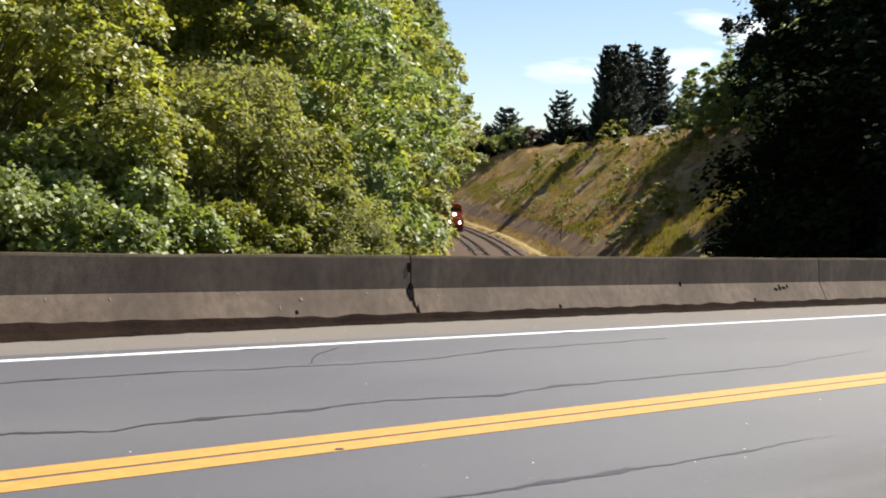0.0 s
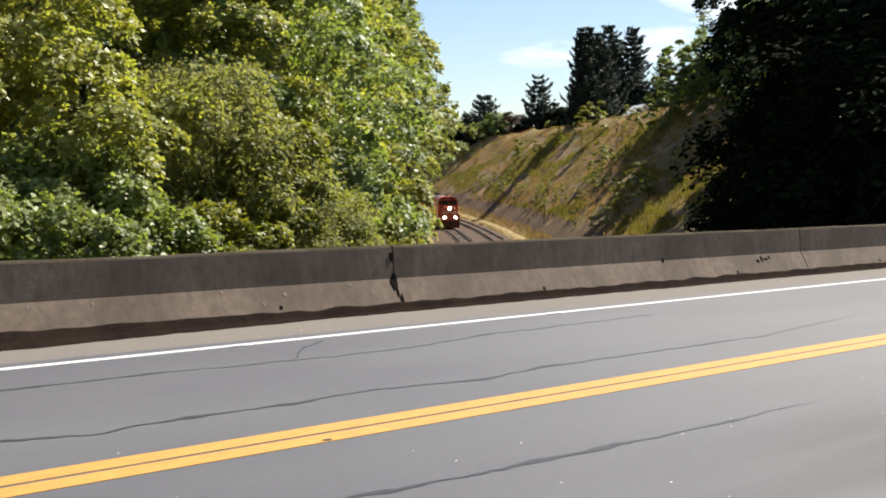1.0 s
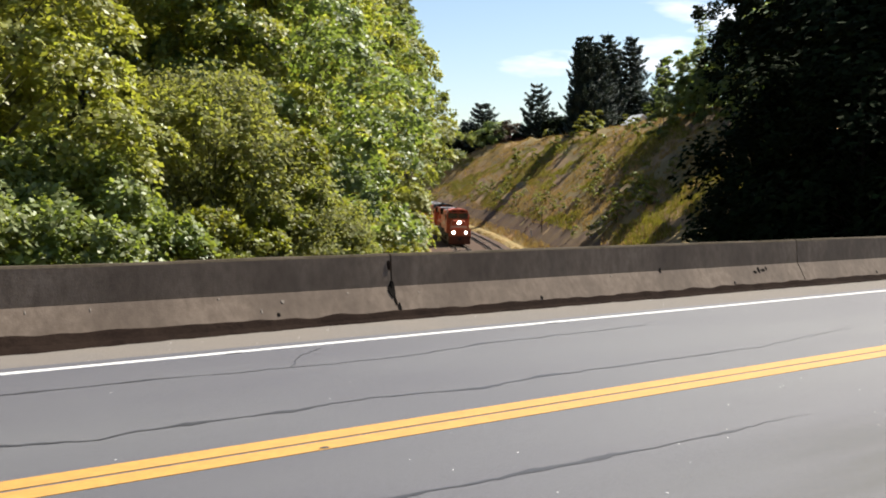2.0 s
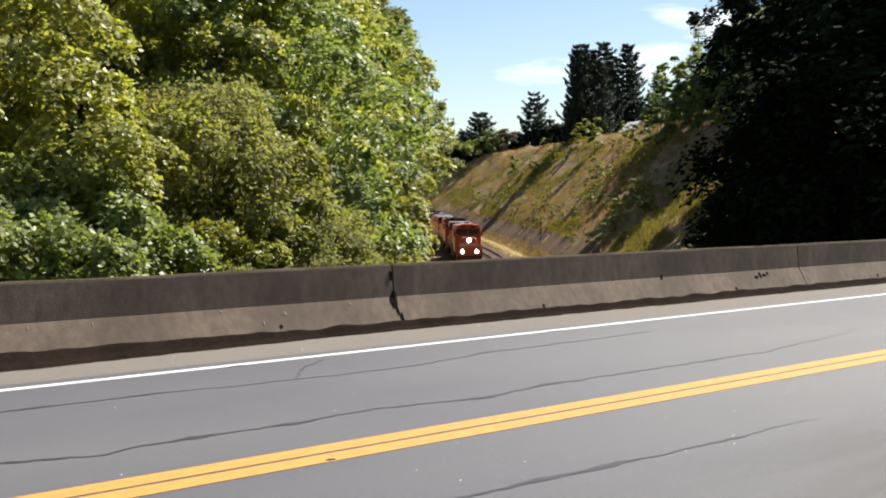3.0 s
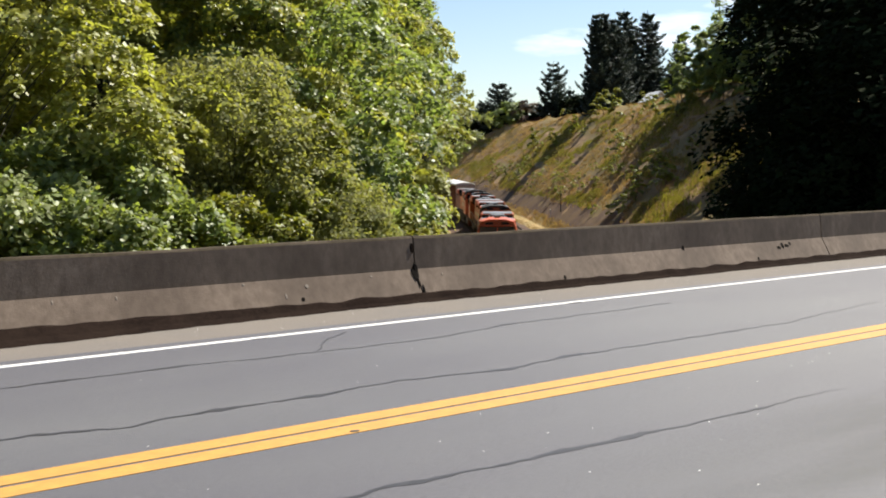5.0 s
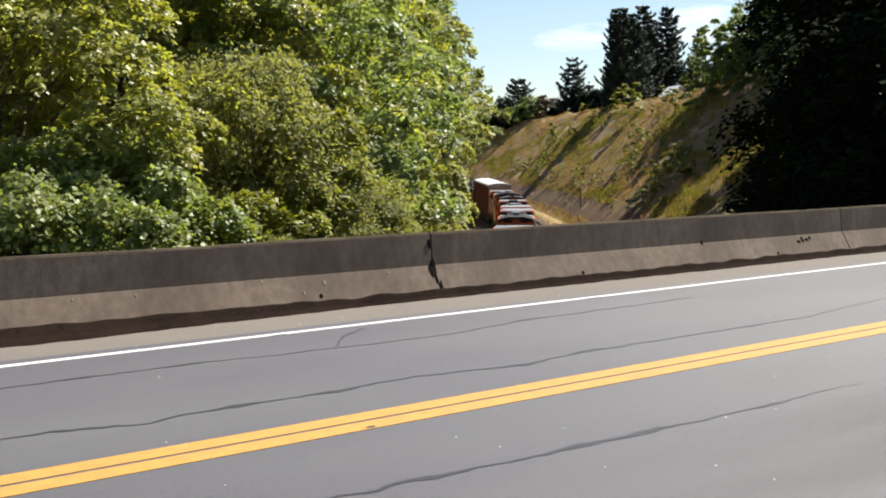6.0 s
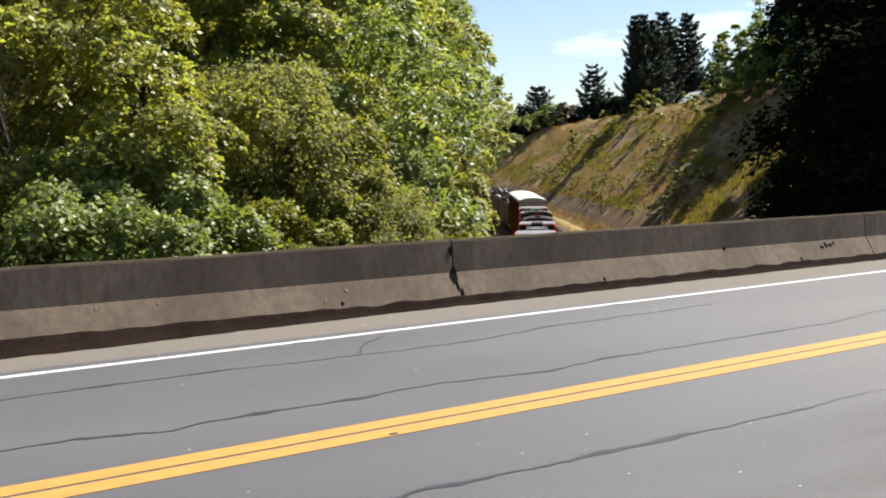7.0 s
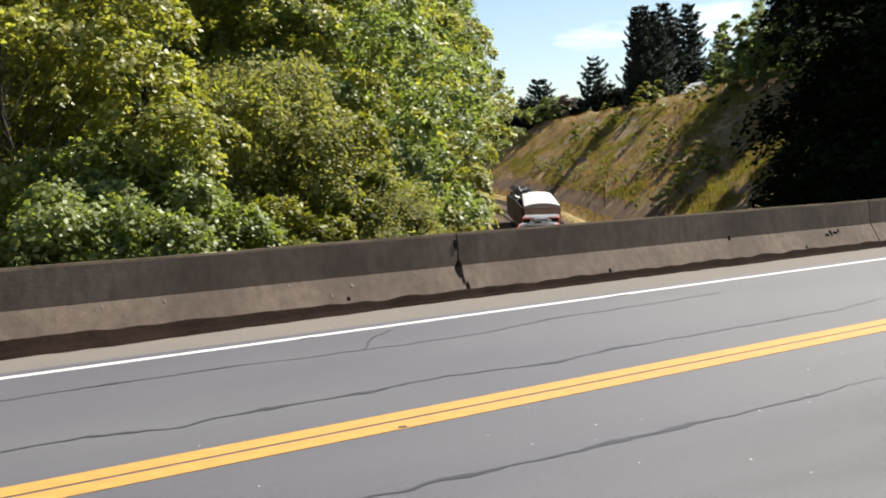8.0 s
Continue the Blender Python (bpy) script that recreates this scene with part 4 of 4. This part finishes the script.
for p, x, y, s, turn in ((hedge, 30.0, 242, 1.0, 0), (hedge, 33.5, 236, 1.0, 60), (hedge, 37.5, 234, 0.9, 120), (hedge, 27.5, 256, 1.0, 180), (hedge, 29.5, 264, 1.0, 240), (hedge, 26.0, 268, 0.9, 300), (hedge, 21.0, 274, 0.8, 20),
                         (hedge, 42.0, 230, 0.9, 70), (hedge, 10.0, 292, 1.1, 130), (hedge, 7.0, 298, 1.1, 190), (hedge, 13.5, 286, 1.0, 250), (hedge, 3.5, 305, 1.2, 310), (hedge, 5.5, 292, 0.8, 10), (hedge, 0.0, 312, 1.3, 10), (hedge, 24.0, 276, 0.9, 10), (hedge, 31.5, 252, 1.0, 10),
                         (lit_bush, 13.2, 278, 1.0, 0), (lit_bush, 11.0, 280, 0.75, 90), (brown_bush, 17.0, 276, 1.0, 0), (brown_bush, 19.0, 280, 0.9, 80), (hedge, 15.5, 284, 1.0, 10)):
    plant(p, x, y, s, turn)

# saplings and weeds on the face of the cutting
sapling = build_tree(51, 5.0, 0.9, "leaf_lime", "yellow-green sapling on the dry bank", 900, 0.42, 42, low=0.2, category="sapling", name="sapling", clump_r=0.4)
scrub = build_tree(52, 2.4, 1.5, "leaf_lime", "low yellow-green scrub on the dry bank", 480, 0.38, 35, low=0.02, category="shrub", name="shrub", clump_r=0.45)
for p, x, y, s, turn in ((sapling, 25.2, 179, 1.15, 0), (sapling, 25.6, 197, 0.95, 40), (sapling, 24.6, 199, 0.8, 80), (sapling, 20.8, 201, 0.8, 120), (sapling, 17.4, 202, 0.7, 160), (sapling, 15.0, 223, 0.9, 200), (sapling, 21.2, 149, 0.75, 240),
                         (sapling, 28.2, 169, 0.6, 280), (sapling, 26.7, 150, 0.7, 320), (sapling, 21.4, 118, 0.4, 10), (sapling, 23.6, 112, 0.45, 50), (scrub, 18.2, 113, 0.6, 0), (scrub, 19.4, 121, 0.55, 30), (scrub, 20.2, 108, 0.6, 60)):
    plant(p, x, y, s, turn)
rnd_s = random.Random(8)
for i in range(90):
    y = rnd_s.uniform(108, 235)
    o = rnd_s.choice((rnd_s.uniform(12.5, 18), rnd_s.uniform(12, 30)))
    x, yy = bank_point(y - BANK_Y, o)
    plant(scrub if rnd_s.random() < 0.8 else sapling, x, yy, rnd_s.uniform(0.25, 0.62), rnd_s.uniform(0, 360))


def tufts(name, material, count, seed, low, high, keep, label, height):
    """Grass on the bank: thin leaning blades in tufts."""
    rng = random.Random(seed)
    verts, faces = [], []
    while len(faces) < count * 4:
        s, o = rng.uniform(-15, 205), rng.uniform(low, high)
        x, y = bank_point(s, o)
        if noise.noise(Vector((o * 0.22, s * 0.045, seed))) * 0.8 + noise.noise(Vector((o * 0.8, s * 0.2, seed))) * 0.5 < keep:
            continue
        z = ground_z(x, y) - 0.05
        for k in range(4):
            a = rng.uniform(0, 6.283)
            h = height * rng.uniform(0.5, 1.3)
            bx, by = x + rng.gauss(0, 0.16), y + rng.gauss(0, 0.16)
            wx, wy = 0.05 * math.cos(a), 0.05 * math.sin(a)
            b = len(verts)
            verts += [(bx - wx, by - wy, z), (bx + wx, by + wy, z), (bx + rng.gauss(0, 0.2) * h, by + rng.gauss(0, 0.2) * h, z + h)]
            faces.append((b, b + 1, b + 2))
    ob = new(name, quick_mesh(name, verts, faces, M[material]))
    tagged(ob, label, "grass", kind="stuff")


tufts("dry_grass", "straw", 22000, 61, 12.2, 31.5, -0.12, "dry straw-coloured grass tufts on the bank", 0.34)
tufts("weeds", "weed", 16000, 62, 12.6, 27.0, 0.08, "olive-green weeds growing on the bank", 0.42)
tufts("verge_grass", "straw", 5000, 63, 7.4, 10.4, -0.5, "dry yellow grass along the tracks", 0.45)


def build_house(x, y, turn, w, d, wall_h, rise, roof, label):
    z = ground_z(x, y)
    th = empty("house", pose(x, y, z - 0.2, 0, 0, turn))
    tagged(th, label, "house")
    wall = part("wall", boxes((-w / 2, w / 2, -d / 2, d / 2, 0, wall_h)), M["housewall"], th)
    part("gable", prism([(-w / 2, wall_h), (w / 2, wall_h), (0, wall_h + rise)], -d / 2, d / 2), M["housewall"], wall)
    for e in (-1, 1):
        part("roof", prism([(e * (w / 2 + 0.4), wall_h - 0.22), (e * (w / 2 + 0.4), wall_h - 0.06), (0, wall_h + rise + 0.18), (0, wall_h + rise + 0.02)], -d / 2 - 0.4, d / 2 + 0.4), M[roof], th)
    for k in (-0.25, 0.25):
        part("window", boxes((w * k - 0.5, w * k + 0.5, -d / 2 - 0.04, -d / 2 + 0.02, 0.9, 2.0)), M["glass"], wall)


build_house(34.2, 194, 12, 3.0, 5.0, 1.4, 1.5, "metalroof", "small pale house with a bright metal roof on the ridge")
build_house(20.6, 276, 70, 6.0, 8.0, 1.6, 1.3, "redroof", "low shed with a dull red roof on the ridge")


def marker(x, y, h, material, label):
    th = empty("marker_post", pose(x, y, ground_z(x, y) - 0.1))
    tagged(th, label, "post")
    part("post", boxes((-0.06, 0.06, -0.06, 0.06, 0, h)), M[material], th, bevel=0.01)
    part("cap", boxes((-0.1, 0.1, -0.08, 0.08, h, h + 0.18)), M[material], th, bevel=0.02)


marker(13.5, 146.5, 2.4, "bark", "dark thin wooden post at the foot of the bank")
marker(12.4, 150.0, 1.0, "whiteroof", "short white marker post in the grass verge")

# ---------------------------------------------------------------- rolling stock
def truck(parent, y, wheel_r=0.5, axles=(-1.8, 0, 1.8)):
    t = part("bogie", boxes((-1.15, -0.95, y - 2.3, y + 2.3, 0.45, 0.85), (0.95, 1.15, y - 2.3, y + 2.3, 0.45, 0.85), (-0.95, 0.95, y - 0.4, y + 0.4, 0.5, 0.85)), M["steel"], parent)
    for a in axles:
        bm = bmesh.new()
        for x in (-0.755, 0.755):
            disc_x(bm, x, y + a, wheel_r, wheel_r, 0.13, 18)
        disc_x(bm, 0, y + a, wheel_r, 0.09, 1.5, 8)
        part("wheelset", bm, M["steel"], t)
    return t


LOCO_L = 20.8


def build_loco(lit):
    th = empty("locomotive")
    tagged(th, "orange diesel locomotive with black roof" + (" and lit headlights leading the train" if lit else ""), "locomotive", group="locomotives of the train")
    h = LOCO_L / 2
    part("frame", boxes((-1.5, 1.5, -h, h - 0.1, 1.15, 1.5)), M["black"], th, bevel=0.03)
    part("fuel_tank", boxes((-1.4, 1.4, -3.2, 3.2, 0.35, 1.15)), M["black"], th, bevel=0.15)
    part("pilot", side_prism([(h - 0.15, 0.15), (h + 0.1, 0.2), (h, 1.25), (h - 0.3, 1.25)], -1.45, 1.45), M["redbrown"], th)
    part("rear_pilot", side_prism([(-h + 0.15, 0.15), (-h - 0.1, 0.2), (-h, 1.25), (-h + 0.3, 1.25)], -1.45, 1.45), M["black"], th)
    part("front_sheet", boxes((-1.5, 1.5, h - 0.14, h - 0.09, 1.16, 2.25)), M["orange"], th, bevel=0.01)
    # nose
    nose = part("nose", prism([(-1.05, 1.5), (1.05, 1.5), (1.0, 2.9), (0.75, 3.3), (-0.75, 3.3), (-1.0, 2.9)], h - 3.0, h - 0.9), M["orange"], th, bevel=0.08)
    part("stripe", boxes((-1.07, 1.07, h - 0.895, h - 0.87, 2.35, 2.6)), M["cream"], nose, "cream stripe across the nose")
    # cab
    cab = part("cab", prism([(-1.55, 1.5), (1.55, 1.5), (1.55, 3.9), (1.25, 4.55), (0.6, 4.72), (-0.6, 4.72), (-1.25, 4.55), (-1.55, 3.9)], h - 6.0, h - 2.9), M["orange"], th, bevel=0.04)
    part("cab_roof", prism([(-1.5, 4.12), (-1.22, 4.62), (-0.6, 4.78), (0.6, 4.78), (1.22, 4.62), (1.5, 4.12), (1.3, 4.4), (0.6, 4.6), (-0.6, 4.6), (-1.3, 4.4)], h - 6.05, h - 2.8), M["orange" if lit else "black"], cab)
    for x0, x1 in ((-1.34, -0.03), (0.03, 1.34)):
        part("windscreen", boxes((x0, x1, h - 2.93, h - 2.86, 3.5, 4.22)), M["glass"], cab, "dark windscreen pane")
    for x in (-1.57, 1.545):
        part("side_window", boxes((x, x + 0.025, h - 5.3, h - 3.6, 3.2, 3.95)), M["glass"], cab)
    part("visor", boxes((-1.3, 1.3, h - 3.0, h - 2.62, 4.28, 4.34)), M["orange"], cab, "sun-bleached visor over the windscreen")
    for x in (-0.62, 0.62):
        part("number_board", boxes((x - 0.3, x + 0.3, h - 2.9, h - 2.8, 4.38, 4.56)), M["black"], cab)
    for x in (-1.1, 1.1):
        part("mirror", boxes((x * 1.45 - 0.06, x * 1.45 + 0.06, h - 3.5, h - 3.44, 3.4, 3.8)), M["black"], cab)
    bm = bmesh.new()
    for x in (-0.18, 0.0, 0.18):
        disc_y(bm, x, h - 5.2, 4.9, 0.06, 0.5, 8)
    box(bm, -0.22, 0.22, h - 5.3, h - 5.1, 4.76, 4.86)
    part("horn", bm, M["steel"], cab)
    part("coupler", boxes((-0.18, 0.18, h, h + 0.4, 0.72, 1.0)), M["steel"], th, bevel=0.03)
    part("rear_coupler", boxes((-0.18, 0.18, -h - 0.4, -h, 0.72, 1.0)), M["steel"], th, bevel=0.03)
    for x in (-0.9, 0.9):
        bm = bmesh.new()
        for z in (1.55, 1.95, 2.35):
            box(bm, x - 0.3, x + 0.3, h - 0.08, h - 0.04, z, z + 0.04)
        for e in (-0.3, 0.26):
            box(bm, x + e, x + e + 0.04, h - 0.08, h - 0.04, 1.3, 2.5)
        part("front_railing", bm, M["cream"], th)
    # lights
    for x, z, r, nm in ((0.0, 3.02, 0.23, "headlight"), (-0.82, 1.72, 0.17, "ditch_light"), (0.82, 1.72, 0.20, "ditch_light")):
        y = h - 0.9 if nm == "headlight" else h - 0.05
        bm = bmesh.new()
        disc_y(bm, x, y - 0.02, z, r + 0.05, 0.16)
        housing = part(nm, bm, M["black"], th)
        bm = bmesh.new()
        disc_y(bm, x, y + 0.075, z, r, 0.03)
        part("lens", bm, M["lamp"] if lit else M["glass"], housing, "bright lit lens" if lit else "")
    # hood
    hood = part("hood", prism([(-0.95, 1.5), (0.95, 1.5), (0.95, 4.0), (0.75, 4.3), (-0.75, 4.3), (-0.95, 4.0)], -h + 0.7, h - 6.0), M["orange"], th, bevel=0.03)
    part("hood_roof", prism([(-0.98, 3.98), (-0.78, 4.34), (0.78, 4.34), (0.98, 3.98), (0.7, 4.25), (-0.7, 4.25)], -h + 4.5, h - 6.05), M["black"], hood)
    part("stripe", boxes((-0.975, -0.955, -h + 5, h - 6.1, 2.2, 2.6), (0.955, 0.975, -h + 5, h - 6.1, 2.2, 2.6)), M["cream"], hood)
    for nm, y0, y1, zt in (("radiator", -h + 0.6, -h + 4.4, 4.42), ("blower_housing", h - 9.6, h - 6.1, 4.46)):
        wing = part(nm, prism([(-1.0, 3.4), (1.0, 3.4), (1.5, 3.95), (1.45, zt), (-1.45, zt), (-1.5, 3.95)], y0, y1), M["orange"], th, bevel=0.03)
        part("roof_plate", boxes((-1.32, 1.32, y0 + 0.15, y1 - 0.15, zt + 0.002, zt + 0.06)), M["greyroof" if lit else "palesteel"], wing, "steel roof plate")
        for y in (y0 - 0.02, y1 + 0.02):
            grille = part("grille", boxes((-1.34, 1.34, y - 0.02, y + 0.02, 3.5, zt - 0.04)), M["black"], wing, "dark louvred air grille")
            for k in range(4):
                part("louvre", boxes((-1.18, 1.18, y - 0.035, y + 0.035, 3.76 + k * 0.16, 3.80 + k * 0.16)), M["steel"], grille)
    bm = bmesh.new()
    box(bm, -0.45, 0.45, 0.2, 1.8, 4.3, 4.62)
    part("exhaust_stack", bm, M["black"], th, bevel=0.05)
    for y in (-h + 5.4, -h + 7.0):
        bm = bmesh.new()
        disc_z(bm, 0, y, 4.42, 0.62, 0.22)
        part("roof_fan", bm, M["greyroof"], th)
    for x in (-1.48, 1.48):
        bm = bmesh.new()
        box(bm, x - 0.02, x + 0.02, -h + 0.4, h - 6.2, 2.42, 2.46)
        for i in range(8):
            y = -h + 0.5 + i * 2.25
            box(bm, x - 0.02, x + 0.02, y, y + 0.04, 1.5, 2.42)
        part("handrail", bm, M["cream"], th)
    truck(th, h - 5.0)
    truck(th, -h + 4.6)
    return th


def build_boxcar(L, height, roof, wall, label):
    th = empty("boxcar")
    tagged(th, label, "boxcar", group="freight cars of the train")
    h = L / 2
    part("underframe", boxes((-1.4, 1.4, -h, h, 0.85, 1.1), (-0.3, 0.3, -h - 0.35, h + 0.35, 0.7, 0.95)), M["black"], th)
    body = part("body", boxes((-1.5, 1.5, -h + 0.1, h - 0.1, 1.1, height - 0.32)), M[wall], th, bevel=0.03)
    part("roof", prism([(-1.56, height - 0.42), (1.56, height - 0.42), (1.50, height - 0.2), (0.8, height - 0.02), (0, height + 0.03), (-0.8, height - 0.02), (-1.50, height - 0.2)], -h, h), M[roof], th, "bright white painted roof" if roof == "whiteroof" else "", bevel=0.02)
    for i in range(int(L / 1.3)):
        y = -h + 0.6 + i * 1.3
        for x in (-1.56, 1.5):
            part("rib", boxes((x, x + 0.06, y, y + 0.12, 1.15, height - 0.45)), M[wall], body)
    for e in (-1, 1):
        y = e * (h - 0.1)
        for k in range(5):
            z = 1.5 + k * 0.62
            part("end_rib", boxes((-1.4, 1.4, min(y, y + e * 0.06), max(y, y + e * 0.06), z, z + 0.2)), M["tan"], body)
        part("end_panel", boxes((-1.47, 1.47, min(y, y + e * 0.03), max(y, y + e * 0.03), 1.46, height - 0.45)), M["tan"], body, "pale painted end")
        part("end_sill", boxes((-1.5, 1.5, min(y, y + e * 0.09), max(y, y + e * 0.09), 1.12, 1.45)), M["redbrown"], body)
    part("door", boxes((-1.545, -1.505, -1.6, 1.6, 1.2, height - 0.6)), M["redbrown"], body)
    truck(th, h - 2.6, 0.46, (-0.9, 0.9))
    truck(th, -h + 2.6, 0.46, (-0.9, 0.9))
    return th


def build_gondola(L):
    th = empty("gondola_car")
    tagged(th, "dark open freight car heaped with grey scrap", "freight car", group="freight cars of the train")
    h = L / 2
    part("underframe", boxes((-1.4, 1.4, -h, h, 0.85, 1.1), (-0.3, 0.3, -h - 0.35, h + 0.35, 0.7, 0.95)), M["black"], th)
    part("tub", boxes((-1.5, -1.4, -h, h, 1.1, 3.6), (1.4, 1.5, -h, h, 1.1, 3.6), (-1.4, 1.4, -h, -h + 0.1, 1.1, 3.6), (-1.4, 1.4, h - 0.1, h, 1.1, 3.6), (-1.4, 1.4, -h + 0.1, h - 0.1, 1.1, 1.2)), M["black"], th)
    rng = random.Random(5)
    bm = bmesh.new()
    for i in range(90):
        s = rng.uniform(0.2, 0.6)
        m = Matrix.Translation((rng.uniform(-1.0, 1.0), rng.uniform(-h + 0.8, h - 0.8), rng.uniform(3.0, 4.6))) @ Euler((rng.uniform(0, 3), rng.uniform(0, 3), rng.uniform(0, 3))).to_matrix().to_4x4() @ Matrix.Diagonal((s, s * 1.8, s * 0.6, 1))
        bmesh.ops.create_cube(bm, size=1.0, matrix=m)
    part("load", bm, M["greyroof"], th)
    truck(th, h - 2.6, 0.46, (-0.9, 0.9))
    truck(th, -h + 2.6, 0.46, (-0.9, 0.9))
    return th


SPEED, GAIN, FRONT0 = 17.5, 0.6, 72.0   # metres a second, its gathering of speed; where the train's front stands on the curve at the start
train = []                             # (thing, distance of its centre behind the front, turned round)
loco = build_loco(True)
train.append((loco, LOCO_L / 2, False))
pusher = build_loco(False)
train.append((pusher, LOCO_L * 1.5 + 0.8, False))
for k in (2, 3):
    train.append((copy_thing(pusher, pose(0, 0, 0)), LOCO_L * (k + 0.5) + k * 0.8, k == 2))
reach = LOCO_L * 4 + 3.4
car = build_boxcar(25.0, 5.3, "whiteroof", "redbrown", "weathered brown boxcar with a white roof and pale ends")
train.append((car, reach + 12.5, False))
reach += 26.0
gon = build_gondola(17.0)
train.append((gon, reach + 8.5, False))
reach += 18.0
gon_rear = copy_thing(gon, pose(0, 0, 0))
train.append((gon_rear, reach + 8.5, True))


def motions():
    for thing, back, turned in train:
        rows = []
        for i in range(17):
            t = i * 0.5
            s = FRONT0 - SPEED * t - GAIN * t * t + back
            x, y = track_point(s, 0.0)
            a = math.degrees(s / RADIUS)
            if turned:
                rows.append((t, pose(x, y, rail_z(y), 0.57, 0, a)))
            else:
                rows.append((t, pose(x, y, rail_z(y), -0.57, 0, 180 + a)))
        walk(thing, rows)


motions()
